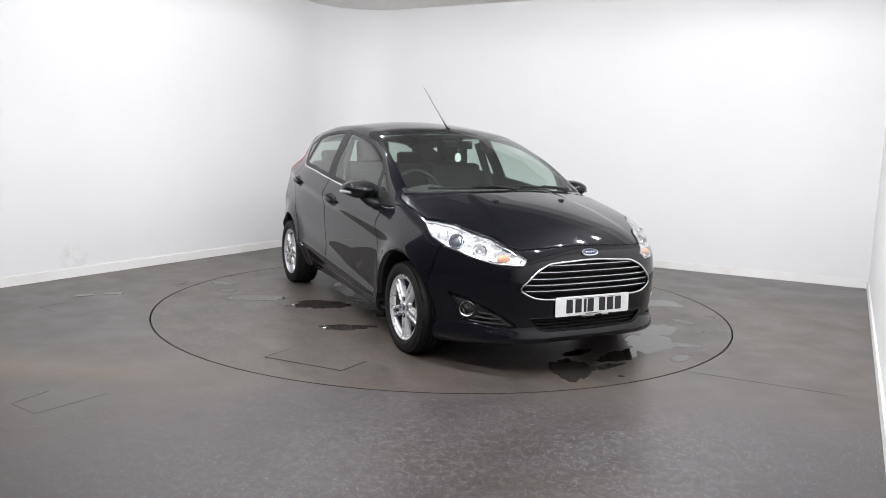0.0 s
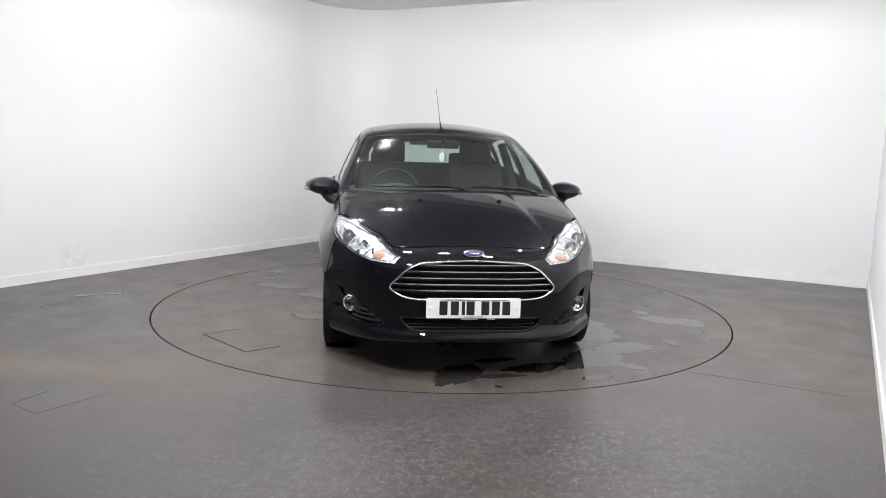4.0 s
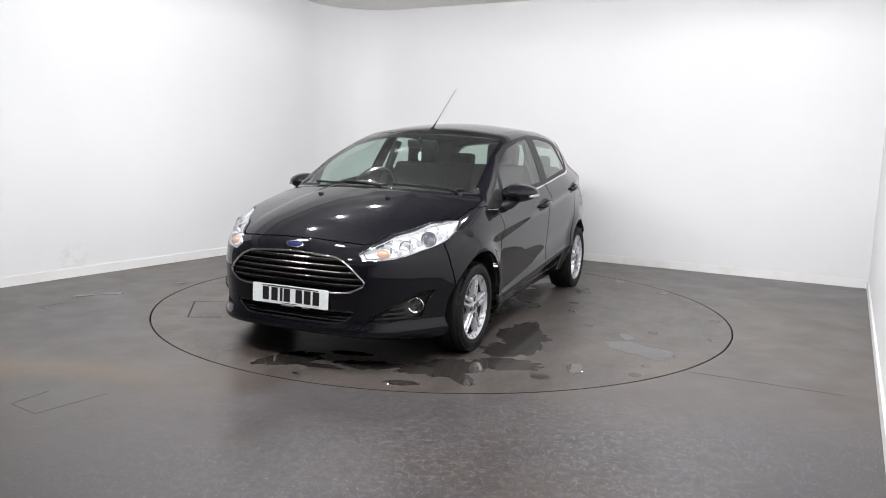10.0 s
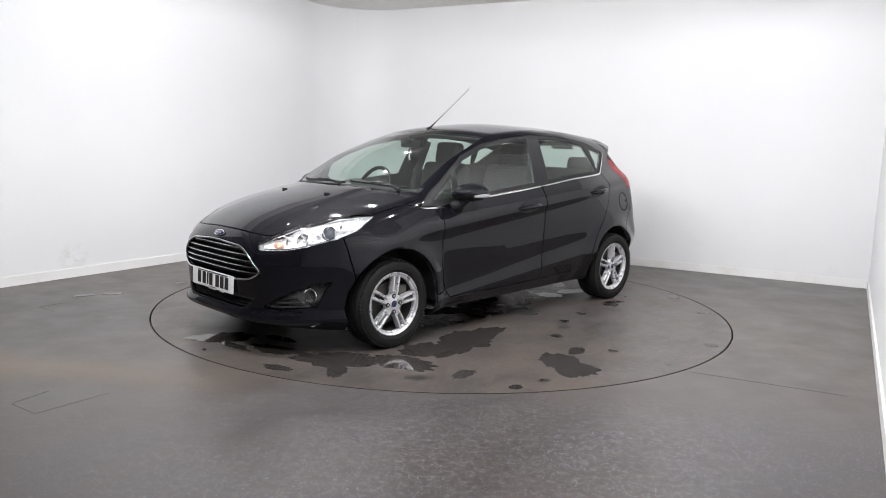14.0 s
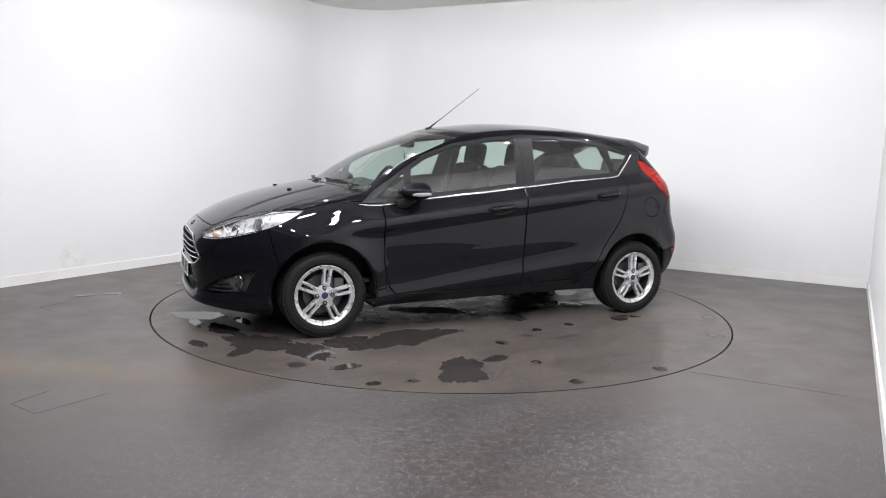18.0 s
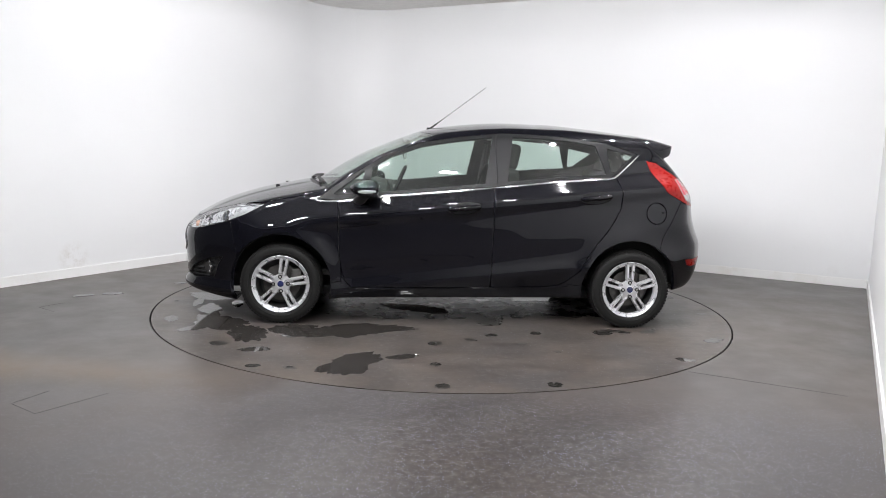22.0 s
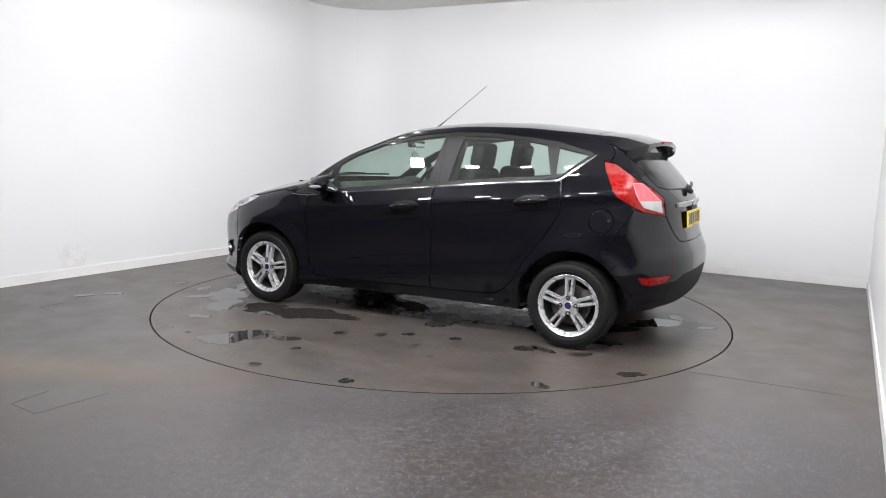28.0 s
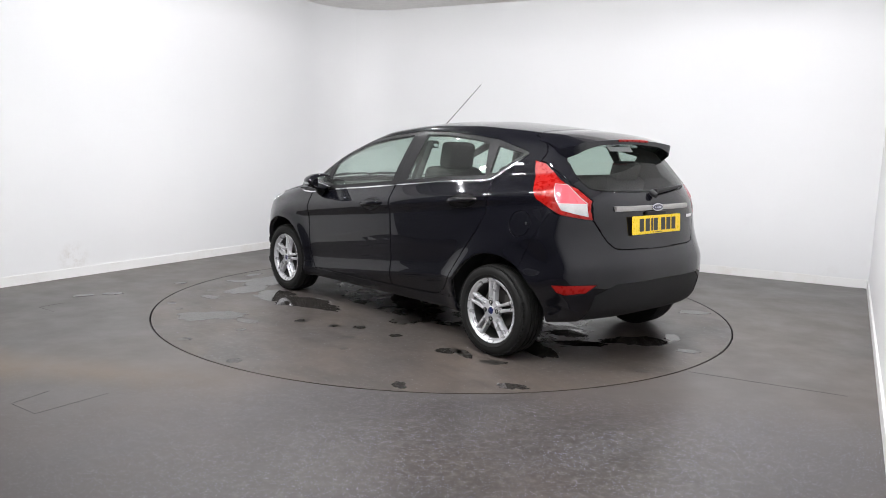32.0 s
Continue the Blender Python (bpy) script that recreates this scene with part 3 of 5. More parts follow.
def half_skin():
    """The left half of the outer skin as a grid drawn onto the solid."""
    lo, hi = np.array((-1.95, 0.0, -0.12)), np.array((2.05, 0.86, 1.46))
    step = 0.020
    n = np.maximum(2, np.round((hi - lo) / step).astype(int))
    index, pts, faces = {}, [], []

    def vert(i, j, k):
        key = (i, j, k)
        if key not in index:
            index[key] = len(pts)
            pts.append(lo + (hi - lo) * np.array(key) / n)
        return index[key]
    for i in range(n[0]):
        for j in range(n[1]):
            faces.append((vert(i, j, n[2]), vert(i + 1, j, n[2]), vert(i + 1, j + 1, n[2]), vert(i, j + 1, n[2])))
        for k in range(n[2]):
            faces.append((vert(i, n[1], k + 1), vert(i + 1, n[1], k + 1), vert(i + 1, n[1], k), vert(i, n[1], k)))
    for j in range(n[1]):
        for k in range(n[2]):
            faces.append((vert(n[0], j, k), vert(n[0], j + 1, k), vert(n[0], j + 1, k + 1), vert(n[0], j, k + 1)))
            faces.append((vert(0, j, k + 1), vert(0, j + 1, k + 1), vert(0, j + 1, k), vert(0, j, k)))
    p = np.array(pts)
    origin = np.stack([p[:, 0] * 0.72, p[:, 1] * 0.0, np.full(len(p), 0.66)], 1)
    way = p - origin
    a, b = np.full(len(p), 0.1), np.full(len(p), 1.6)
    for _ in range(36):
        m = (a + b) / 2
        q = origin + way * m[:, None]
        inside = outside(q[:, 0], q[:, 1], q[:, 2]) < 0
        a, b = np.where(inside, m, a), np.where(inside, b, m)
    bm = bmesh.new()
    vs = [bm.verts.new(v) for v in (origin + way * a[:, None]).tolist()]
    for f in faces:
        bm.faces.new([vs[i] for i in f])
    return bm


# ---- the outlines of the panels: pairs of (x, z) from the side, (y, z) from ahead or behind, (x, y) from above ----
BELT = [(1.00, 0.884), (0.85, 0.880), (0.52, 0.922), (0.07, 0.966), (-0.254, 1.001), (-0.66, 1.046), (-1.07, 1.078), (-1.125, 1.100)]
GLASSLINE = [(-1.306, 1.243), (-1.29, 1.256), (-1.047, 1.324), (-0.844, 1.347), (-0.578, 1.368), (-0.312, 1.372), (0.011, 1.338), (0.278, 1.291),
             (0.51, 1.206), (0.652, 1.122), (0.90, 0.962), (0.965, 0.905)]
DLO = BELT + GLASSLINE
SIDE = {
    "quarter_front": [(0.885, 0.918), (0.705, 0.930), (0.672, 1.078), (0.684, 1.080)],
    "front_glass": [(0.640, 0.934), (0.617, 1.114), (0.50, 1.187), (0.285, 1.266), (0.02, 1.312), (-0.232, 1.343), (-0.176, 1.018), (0.3, 0.969)],
    "rear_glass": [(-0.335, 1.034), (-0.380, 1.346), (-0.58, 1.345), (-0.84, 1.324), (-0.985, 1.300), (-1.052, 1.10), (-0.75, 1.078)],
    "quarter_rear": [(-1.083, 1.116), (-1.070, 1.284), (-1.272, 1.242), (-1.125, 1.118)],
    "front_door": [(0.85, 0.880), (0.845, 0.80), (0.842, 0.52), (0.822, 0.39), (0.802, 0.32), (0.757, 0.262), (0.05, 0.272), (-0.233, 0.282), (-0.24, 0.684), (-0.238, 0.999),
                   (0.07, 0.966), (0.52, 0.922)],
    "rear_door": [(-0.238, 0.999), (-0.24, 0.684), (-0.233, 0.282), (-0.645, 0.288), (-0.72, 0.300), (-0.774, 0.326), (-0.863, 0.41), (-0.921, 0.513), (-0.98, 0.60), (-1.056, 0.70),
                  (-1.102, 0.77), (-1.153, 0.87), (-1.160, 0.98), (-1.122, 1.098), (-1.07, 1.078), (-0.66, 1.046), (-0.254, 1.001)],
    "tail_lamp": [(-1.371, 1.203), (-1.446, 1.188), (-1.60, 1.088), (-1.668, 1.047), (-1.738, 0.981), (-1.762, 0.872), (-1.662, 0.899), (-1.504, 0.98), (-1.438, 1.07), (-1.392, 1.14)],
    "lamp_clear": [(-1.575, 1.075), (-1.625, 1.072), (-1.730, 0.968), (-1.748, 0.893), (-1.655, 0.930), (-1.620, 0.985)],
    "lamp_low": [(-1.80, 0.964), (-1.60, 0.968), (-1.60, 0.85), (-1.80, 0.85)],
    "reflector": [(-1.660, 0.499), (-1.834, 0.506), (-1.800, 0.460), (-1.72, 0.445), (-1.68, 0.458)],
    "headlight": [(1.958, 0.668), (1.970, 0.636), (1.885, 0.641), (1.80, 0.660), (1.63, 0.708), (1.50, 0.764), (1.366, 0.836), (1.45, 0.838), (1.545, 0.826), (1.66, 0.796), (1.765, 0.768), (1.89, 0.713)],
    "front_bumper": [(1.60, 0.716), (1.548, 0.47), (1.54, 0.02), (2.4, 0.02), (2.4, 0.85), (1.9, 0.85)],
    "rear_bumper": [(-1.606, 0.915), (-1.540, 0.79), (-1.469, 0.655), (-1.44, 0.55), (-1.44, 0.02), (-2.4, 0.02), (-2.4, 0.95), (-1.78, 0.95), (-1.762, 0.872), (-1.662, 0.899)],
    "sill": [(0.802, 0.268), (0.05, 0.262), (-0.72, 0.272), (-1.2, 0.272), (-1.2, 0.02), (1.2, 0.02), (1.2, 0.268)],
}
FRONT = {
    "grille": [(-0.05, 0.658), (0.05, 0.658), (0.29, 0.644), (0.37, 0.606), (0.462, 0.512), (0.462, 0.498), (0.385, 0.455), (0.30, 0.447), (-0.05, 0.447)],
    "lower_grille": [(-0.05, 0.340), (0.405, 0.341), (0.35, 0.278), (0.30, 0.268), (-0.05, 0.262)],
    "fog_recess": [(0.462, 0.293), (0.56, 0.282), (0.69, 0.306), (0.716, 0.40), (0.744, 0.456), (0.68, 0.436), (0.56, 0.365)],
}
REAR = {
    "rear_window": [(-0.05, 1.322), (0.30, 1.316), (0.46, 1.296), (0.525, 1.20), (0.528, 1.10), (0.50, 1.052), (0.40, 1.036), (-0.05, 1.028)],
    "tailgate": [(-0.05, 1.42), (0.50, 1.42), (0.515, 1.36), (0.575, 1.25), (0.612, 1.196), (0.604, 1.095), (0.568, 1.03), (0.532, 0.97), (0.540, 0.873), (0.458, 0.744), (0.415, 0.708), (0.36, 0.698), (-0.05, 0.690)],
    "insert": [(-0.05, 0.508), (0.43, 0.503), (0.562, 0.445), (0.575, 0.335), (0.62, 0.10), (-0.05, 0.10)],
}
ABOVE = {
    "bonnet": [(1.945, -0.05), (1.945, 0.05), (1.935, 0.25), (1.907, 0.41), (1.89, 0.445), (1.77, 0.50), (1.66, 0.595), (1.55, 0.652), (1.46, 0.705), (1.38, 0.742), (1.11, 0.755), (0.985, 0.745), (0.93, 0.715),
               (0.945, 0.675), (1.01, 0.55), (1.068, 0.38), (1.110, 0.20), (1.125, 0.05), (1.125, -0.05)],
    "windscreen": [(0.292, -0.05), (0.292, 0.05), (0.268, 0.30), (0.188, 0.563), (0.35, 0.592), (0.60, 0.630), (0.80, 0.652), (0.935, 0.660), (0.985, 0.55), (1.04, 0.38), (1.082, 0.20), (1.097, 0.05), (1.097, -0.05)],
    "roof": [(0.292, -0.05), (0.292, 0.05), (0.268, 0.30), (0.185, 0.525), (-0.4, 0.53), (-1.0, 0.515), (-1.285, 0.492), (-1.30, 0.30), (-1.31, 0.05), (-1.31, -0.05)],
}
ARCH_R = 0.352


def ring(cx, cz, r, n):
    return [(cx + r * math.cos(2 * math.pi * i / n), cz + r * math.sin(2 * math.pi * i / n)) for i in range(n)]


SIDE["arch_front"] = ring(*WHEELS[0], ARCH_R, 40)
SIDE["arch_rear"] = ring(*WHEELS[1], ARCH_R, 40)
SIDE["fuel_flap"] = ring(-1.417, 0.833, 0.076, 24)
SIDE["dlo"] = DLO


def within(poly, a, b):
    hit = False
    for (p, q), (r, s) in zip(poly, poly[1:] + poly[:1]):
        if (q > b) != (s > b) and a < (r - p) * (b - q) / (s - q) + p:
            hit = not hit
    return hit


def knife(bm, poly, ia, ib, keep):
    """Cuts the skin along an outline, seen along one axis."""
    lo = (min(p[0] for p in poly) - 0.03, min(p[1] for p in poly) - 0.03)
    hi = (max(p[0] for p in poly) + 0.03, max(p[1] for p in poly) + 0.03)
    pool = set()
    for f in bm.faces:
        c = f.verts[0].co
        if lo[0] <= c[ia] <= hi[0] and lo[1] <= c[ib] <= hi[1] and keep(c):
            pool.add(f)
    for (a, b), (c, d) in zip(poly, poly[1:] + poly[:1]):
        ux, uy = c - a, d - b
        ln = math.hypot(ux, uy)
        ux, uy = ux / ln, uy / ln
        cut = []
        for f in pool:
            s = [-uy * (v.co[ia] - a) + ux * (v.co[ib] - b) for v in f.verts]
            if min(s) < -1e-6 and max(s) > 1e-6:
                t = [ux * (v.co[ia] - a) + uy * (v.co[ib] - b) for v in f.verts]
                if max(t) > -0.0005 and min(t) < ln + 0.0005:
                    cut.append(f)
        if not cut:
            continue
        co, no = Vector((0, 0, 0)), Vector((0, 0, 0))
        co[ia], co[ib], no[ia], no[ib] = a, b, -uy, ux
        pool.difference_update(cut)
        geom = list({e for f in cut for e in f.edges}) + list({v for f in cut for v in f.verts}) + cut
        out = bmesh.ops.bisect_plane(bm, geom=geom, dist=0.0008, plane_co=co, plane_no=no)
        pool.update(g for g in out["geom"] if isinstance(g, bmesh.types.BMFace))


def split_skin():
    bm = half_skin()
    for name, poly in SIDE.items():
        if name in ("tail_lamp", "lamp_clear", "reflector"):
            keep = lambda c: c.y > 0.42
        elif name in ("front_bumper", "headlight"):
            keep = lambda c: c.y > 0.36
        elif name == "rear_bumper":
            keep = lambda c: c.y > 0.42
        else:
            keep = lambda c: c.y > 0.46
        knife(bm, poly, 0, 2, keep)
    for name, poly in FRONT.items():
        knife(bm, poly, 1, 2, lambda c: c.x > 1.55)
    for name, poly in REAR.items():
        knife(bm, poly, 1, 2, lambda c: c.x < -1.2)
    for name, poly in ABOVE.items():
        knife(bm, poly, 0, 1, lambda c: c.z > 0.64)
    groups = {}
    for f in bm.faces:
        c = f.calc_center_median()
        groups.setdefault(which(c, f.normal), []).append(f)
    return bm, groups


def which(c, n):
    x, y, z = c
    for wx, wz in WHEELS:
        if math.hypot(x - wx, z - wz) < ARCH_R and y > 0.46:
            return "open"
    if x > 1.55:
        for k in ("grille", "lower_grille"):
            if x > 1.85 and within(FRONT[k], y, z):
                return "open"
        if within(FRONT["fog_recess"], y, z):
            return "fog_recess"
    if y > 0.36 and x > 1.3 and within(SIDE["headlight"], x, z):
        return "headlight"
    if z > 0.64 and x > 0.1 and n.z > 0.12:
        if within(ABOVE["windscreen"], x, y):
            return "windscreen"
        if within(ABOVE["bonnet"], x, y):
            return "bonnet"
        if 0.90 < x < 1.14 and y < 0.69 and n.z > 0.5 and not within(DLO, x, z):
            return "cowl"
    if x < -1.2:
        if y > 0.42 and within(SIDE["tail_lamp"], x, z):
            return "lamp_clear" if within(SIDE["lamp_clear"], x, z) else "tail_lamp"
        if y > 0.42 and within(SIDE["reflector"], x, z):
            return "reflector"
        if x < -1.35 and within(REAR["rear_window"], y, z):
            return "rear_window"
        if x < -1.6 and within(REAR["insert"], y, z):
            return "insert"
        if within(REAR["tailgate"], y, z) and x < -1.28:
            return "tailgate"
    if y > 0.46 and within(DLO, x, z):
        for k in ("quarter_front", "front_glass", "rear_glass", "quarter_rear"):
            if within(SIDE[k], x, z):
                return k
        return "frame_rear" if x < -0.257 else "frame_front"
    if y > 0.46:
        for k in ("front_door", "rear_door", "fuel_flap"):
            if within(SIDE[k], x, z):
                return k
    if z > 1.0 and within(ABOVE["roof"], x, y):
        return "roof"
    if within(SIDE["front_bumper"], x, z) or x > 1.62:
        return "front_bumper"
    if within(SIDE["rear_bumper"], x, z) or (x < -1.62 and z < 0.9):
        return "rear_bumper"
    if z < 0.30 and -1.0 < x < 1.0:
        return "sill"
    return "wing" if x > 0.83 and z < 0.90 else "body_side"


def panel(name, faces, mat, parent, label="", mirror=None, inset=0.002, depth=0.014, sink=0.0, turn=0.0004):
    """One panel of the skin with folded edges. mirror: None for the left one, 'right' for the right one, 'both' for one that crosses the middle."""
    index, pts, polys = {}, [], []
    for f in faces:
        ids = []
        for v in f.verts:
            if v not in index:
                index[v] = len(pts)
                pts.append(v.co[:])
            ids.append(index[v])
        polys.append(ids)
    p = np.array(pts)
    nrm = solid_normal(p)
    edges = {}
    for k, ids in enumerate(polys):
        for a, b in zip(ids, ids[1:] + ids[:1]):
            edges.setdefault((min(a, b), max(a, b)), []).append((a, b))
    rim = [e[0] for e in edges.values() if len(e) == 1]
    if mirror == "both":
        rim = [(a, b) for a, b in rim if p[a, 1] > 1e-4 or p[b, 1] > 1e-4]
    shift = np.zeros_like(p)
    for a, b in rim:
        d = p[b] - p[a]
        d = d / max(np.linalg.norm(d), 1e-9)
        shift[a] += np.cross(nrm[a], d)
        shift[b] += np.cross(nrm[b], d)
    ln = np.linalg.norm(shift, axis=1)
    on = ln > 1e-6
    mid = p[:, 1] < 1e-4
    unit = np.zeros_like(p)
    unit[on] = shift[on] / ln[on][:, None]
    if mirror == "both":
        unit[mid, 1] = 0
    q = p + unit * (inset + turn) - nrm * sink
    low, lown = {}, []
    for a, b in rim:
        for v in (a, b):
            if v not in low:
                low[v] = len(lown)
                lown.append(v)
    n0, n1 = len(p), len(lown)
    tip = nrm - unit * 2.2
    tip = tip / np.linalg.norm(tip, axis=1)[:, None]
    if lown:
        c = p[lown] + unit[lown] * inset - nrm[lown] * (sink + turn * 0.6)
        allp = np.vstack([q, c, c - nrm[lown] * depth])
        alln = np.vstack([nrm, tip[lown], tip[lown]])
    else:
        allp, alln = q, nrm
    polys = polys + [[b, a, n0 + low[a], n0 + low[b]] for a, b in rim] + [[n0 + low[b], n0 + low[a], n0 + n1 + low[a], n0 + n1 + low[b]] for a, b in rim]
    flip = np.array((1, -1, 1))
    if mirror == "right":
        allp, alln, polys = allp * flip, alln * flip, [i[::-1] for i in polys]
    if mirror == "both":
        n0 = len(allp)
        same = {i: i for i in range(n0) if abs(allp[i, 1]) < 1e-4}
        polys = polys + [[same.get(i, i + n0) for i in ids[::-1]] for ids in polys]
        allp, alln = np.vstack([allp, allp * flip]), np.vstack([alln, alln * flip])
    me = bpy.data.meshes.new(name)
    me.from_pydata(allp.tolist(), [], polys)
    ob = mesh_part(name, me, mat, parent, label)
    if sum(len(i) for i in polys) and len(me.vertices) == len(alln):
        me.normals_split_custom_set_from_vertices(alln.tolist())
    return ob


def clear_glass(name, tint, gloss=0.065, veil=0.018):
    """A tinted pane: it lets light through and mirrors by its angle."""
    m = bpy.data.materials.new(name)
    m.use_nodes = True
    t = m.node_tree
    t.nodes.remove(t.nodes["Principled BSDF"])
    through_it = node(m, "ShaderNodeBsdfTransparent", [(0, (*tint, 1))])
    shine = node(m, "ShaderNodeBsdfGlossy", [(0, (1, 1, 1, 1)), ("Roughness", 0.01)])
    slant = node(m, "ShaderNodeLayerWeight", [("Blend", 0.5)])
    steep = node(m, "ShaderNodeMath", [(0, slant.outputs["Facing"]), (1, 5.0)], operation="POWER").outputs[0]
    edge = node(m, "ShaderNodeMath", [(0, steep), (1, 0.9), (2, gloss)], operation="MULTIPLY_ADD")
    # pale haze put into the pane, a veil over the cabin behind
    film = node(m, "ShaderNodeBsdfDiffuse", [(0, (0.75, 0.76, 0.75, 1))])
    haze = calc(m, "MULTIPLY_ADD", noise_of(m, 9.0, 5, 0.6), veil * 0.8, veil * 0.6)
    dim = node(m, "ShaderNodeMixShader", [(0, haze), (1, through_it.outputs[0]), (2, film.outputs[0])])
    mix = node(m, "ShaderNodeMixShader", [(0, edge.outputs[0]), (1, dim.outputs[0]), (2, shine.outputs[0])])
    t.links.new(mix.outputs[0], t.nodes["Material Output"].inputs[0])
    return m


def paint():
    m = material("black_car_paint", (0.004, 0.004, 0.0055), 0.45, 0.0, Coat_Weight=1.0, Coat_Roughness=0.02, Specular_IOR_Level=0.04, Coat_IOR=1.42)
    at = place(m)
    flake = node(m, "ShaderNodeTexVoronoi", [("Vector", at), ("Scale", 900.0)])
    wire(m, ramp(m, flake.outputs["Color"], [(0.0, (0.002, 0.002, 0.003)), (1.0, (0.004, 0.004, 0.007))]), "Base Color")
    smear = noise_of(m, 7, 4, 0.6, at)
    wire(m, ramp(m, smear, [(0.35, (0.008,) * 3), (0.75, (0.022,) * 3)]), "Coat Roughness")
    return m


PAINT = paint()
GLASS = clear_glass("green_tinted_glass", (0.74, 0.84, 0.79))
REAR_GLASS = clear_glass("dark_tinted_glass", (0.62, 0.70, 0.66), 0.05, 0.007)
LENS = clear_glass("clear_lamp_lens", (0.93, 0.94, 0.95), 0.065, 0.008)
RED_LENS = grainy("red_lamp_lens", (0.22, 0.004, 0.003), 0.3, scale=45, spread=0.3, relief=0.05, Coat_Weight=0.25, Coat_Roughness=0.02, Specular_IOR_Level=0.2)
RED_INNER = material("pale_red_lens", (0.46, 0.07, 0.09), 0.15, Coat_Weight=1.0)
TRIM_BLACK = grainy("satin_black_trim", (0.013, 0.013, 0.014), 0.42, scale=140, relief=0.08, Specular_IOR_Level=0.18)
PLASTIC = grainy("grained_black_plastic", (0.014, 0.014, 0.015), 0.6, scale=300, relief=0.25, Specular_IOR_Level=0.25)
CABIN = grainy("dark_cabin_trim", (0.060, 0.058, 0.058), 0.75, scale=160, relief=0.2, Specular_IOR_Level=0.2)
HEADLINER = grainy("grey_headliner", (0.22, 0.215, 0.205), 0.9, scale=200)
CLOTH = grainy("charcoal_seat_cloth", (0.045, 0.042, 0.041), 0.95, scale=260, relief=0.4, Specular_IOR_Level=0.1)
CHROME = material("bright_chrome", (0.74, 0.74, 0.75), 0.12, 1.0)
SILVER = grainy("silver_wheel_lacquer", (0.55, 0.55, 0.57), 0.30, 0.55, scale=20, spread=0.03, relief=0.0)
STEEL = grainy("brushed_steel", (0.40, 0.39, 0.38), 0.38, 0.9, scale=120)
RUBBER = grainy("tyre_rubber", (0.009, 0.0088, 0.0085), 0.65, Specular_IOR_Level=0.22, scale=90, spread=0.2, relief=0.2)
MAST = grainy("grey_aerial_rubber", (0.13, 0.13, 0.13), 0.6, scale=200)
MIRROR = material("mirror_glass", (0.85, 0.87, 0.88), 0.02, 1.0)
LAMP_WHITE = grainy("clear_reversing_lens", (0.42, 0.42, 0.42), 0.15, 0.3, scale=220, spread=0.25, relief=0.3)
BOWL = grainy("lamp_reflector", (0.56, 0.56, 0.57), 0.30, 0.42, scale=30, spread=0.05, relief=0.0)
SHADED_BARREL = grainy("shaded_wheel_barrel", (0.05, 0.05, 0.05), 0.5, 0.5, scale=120)
BRAKE = grainy("dusty_brake_iron", (0.11, 0.105, 0.10), 0.5, 0.7, scale=120)
AMBER = material("amber_lens", (0.62, 0.36, 0.25), 0.2, Coat_Weight=0.6)
BLUE = material("blue_enamel", (0.016, 0.022, 0.085), 0.2, Coat_Weight=1.0)
PLATE_WHITE = grainy("white_reflective_plate", (0.78, 0.79, 0.79), 0.3, scale=80, spread=0.03, relief=0.0)
PLATE_YELLOW = grainy("yellow_reflective_plate", (0.80, 0.56, 0.012), 0.3, scale=80, spread=0.03, relief=0.0)
INK = material("plate_black", (0.01, 0.01, 0.01), 0.4)
WHITE_PLASTIC = grainy("white_label", (0.75, 0.78, 0.76), 0.5)

car = empty("car")
tagged(car, "glossy black five-door hatchback car standing on the turntable", "car")
skin, areas = split_skin()


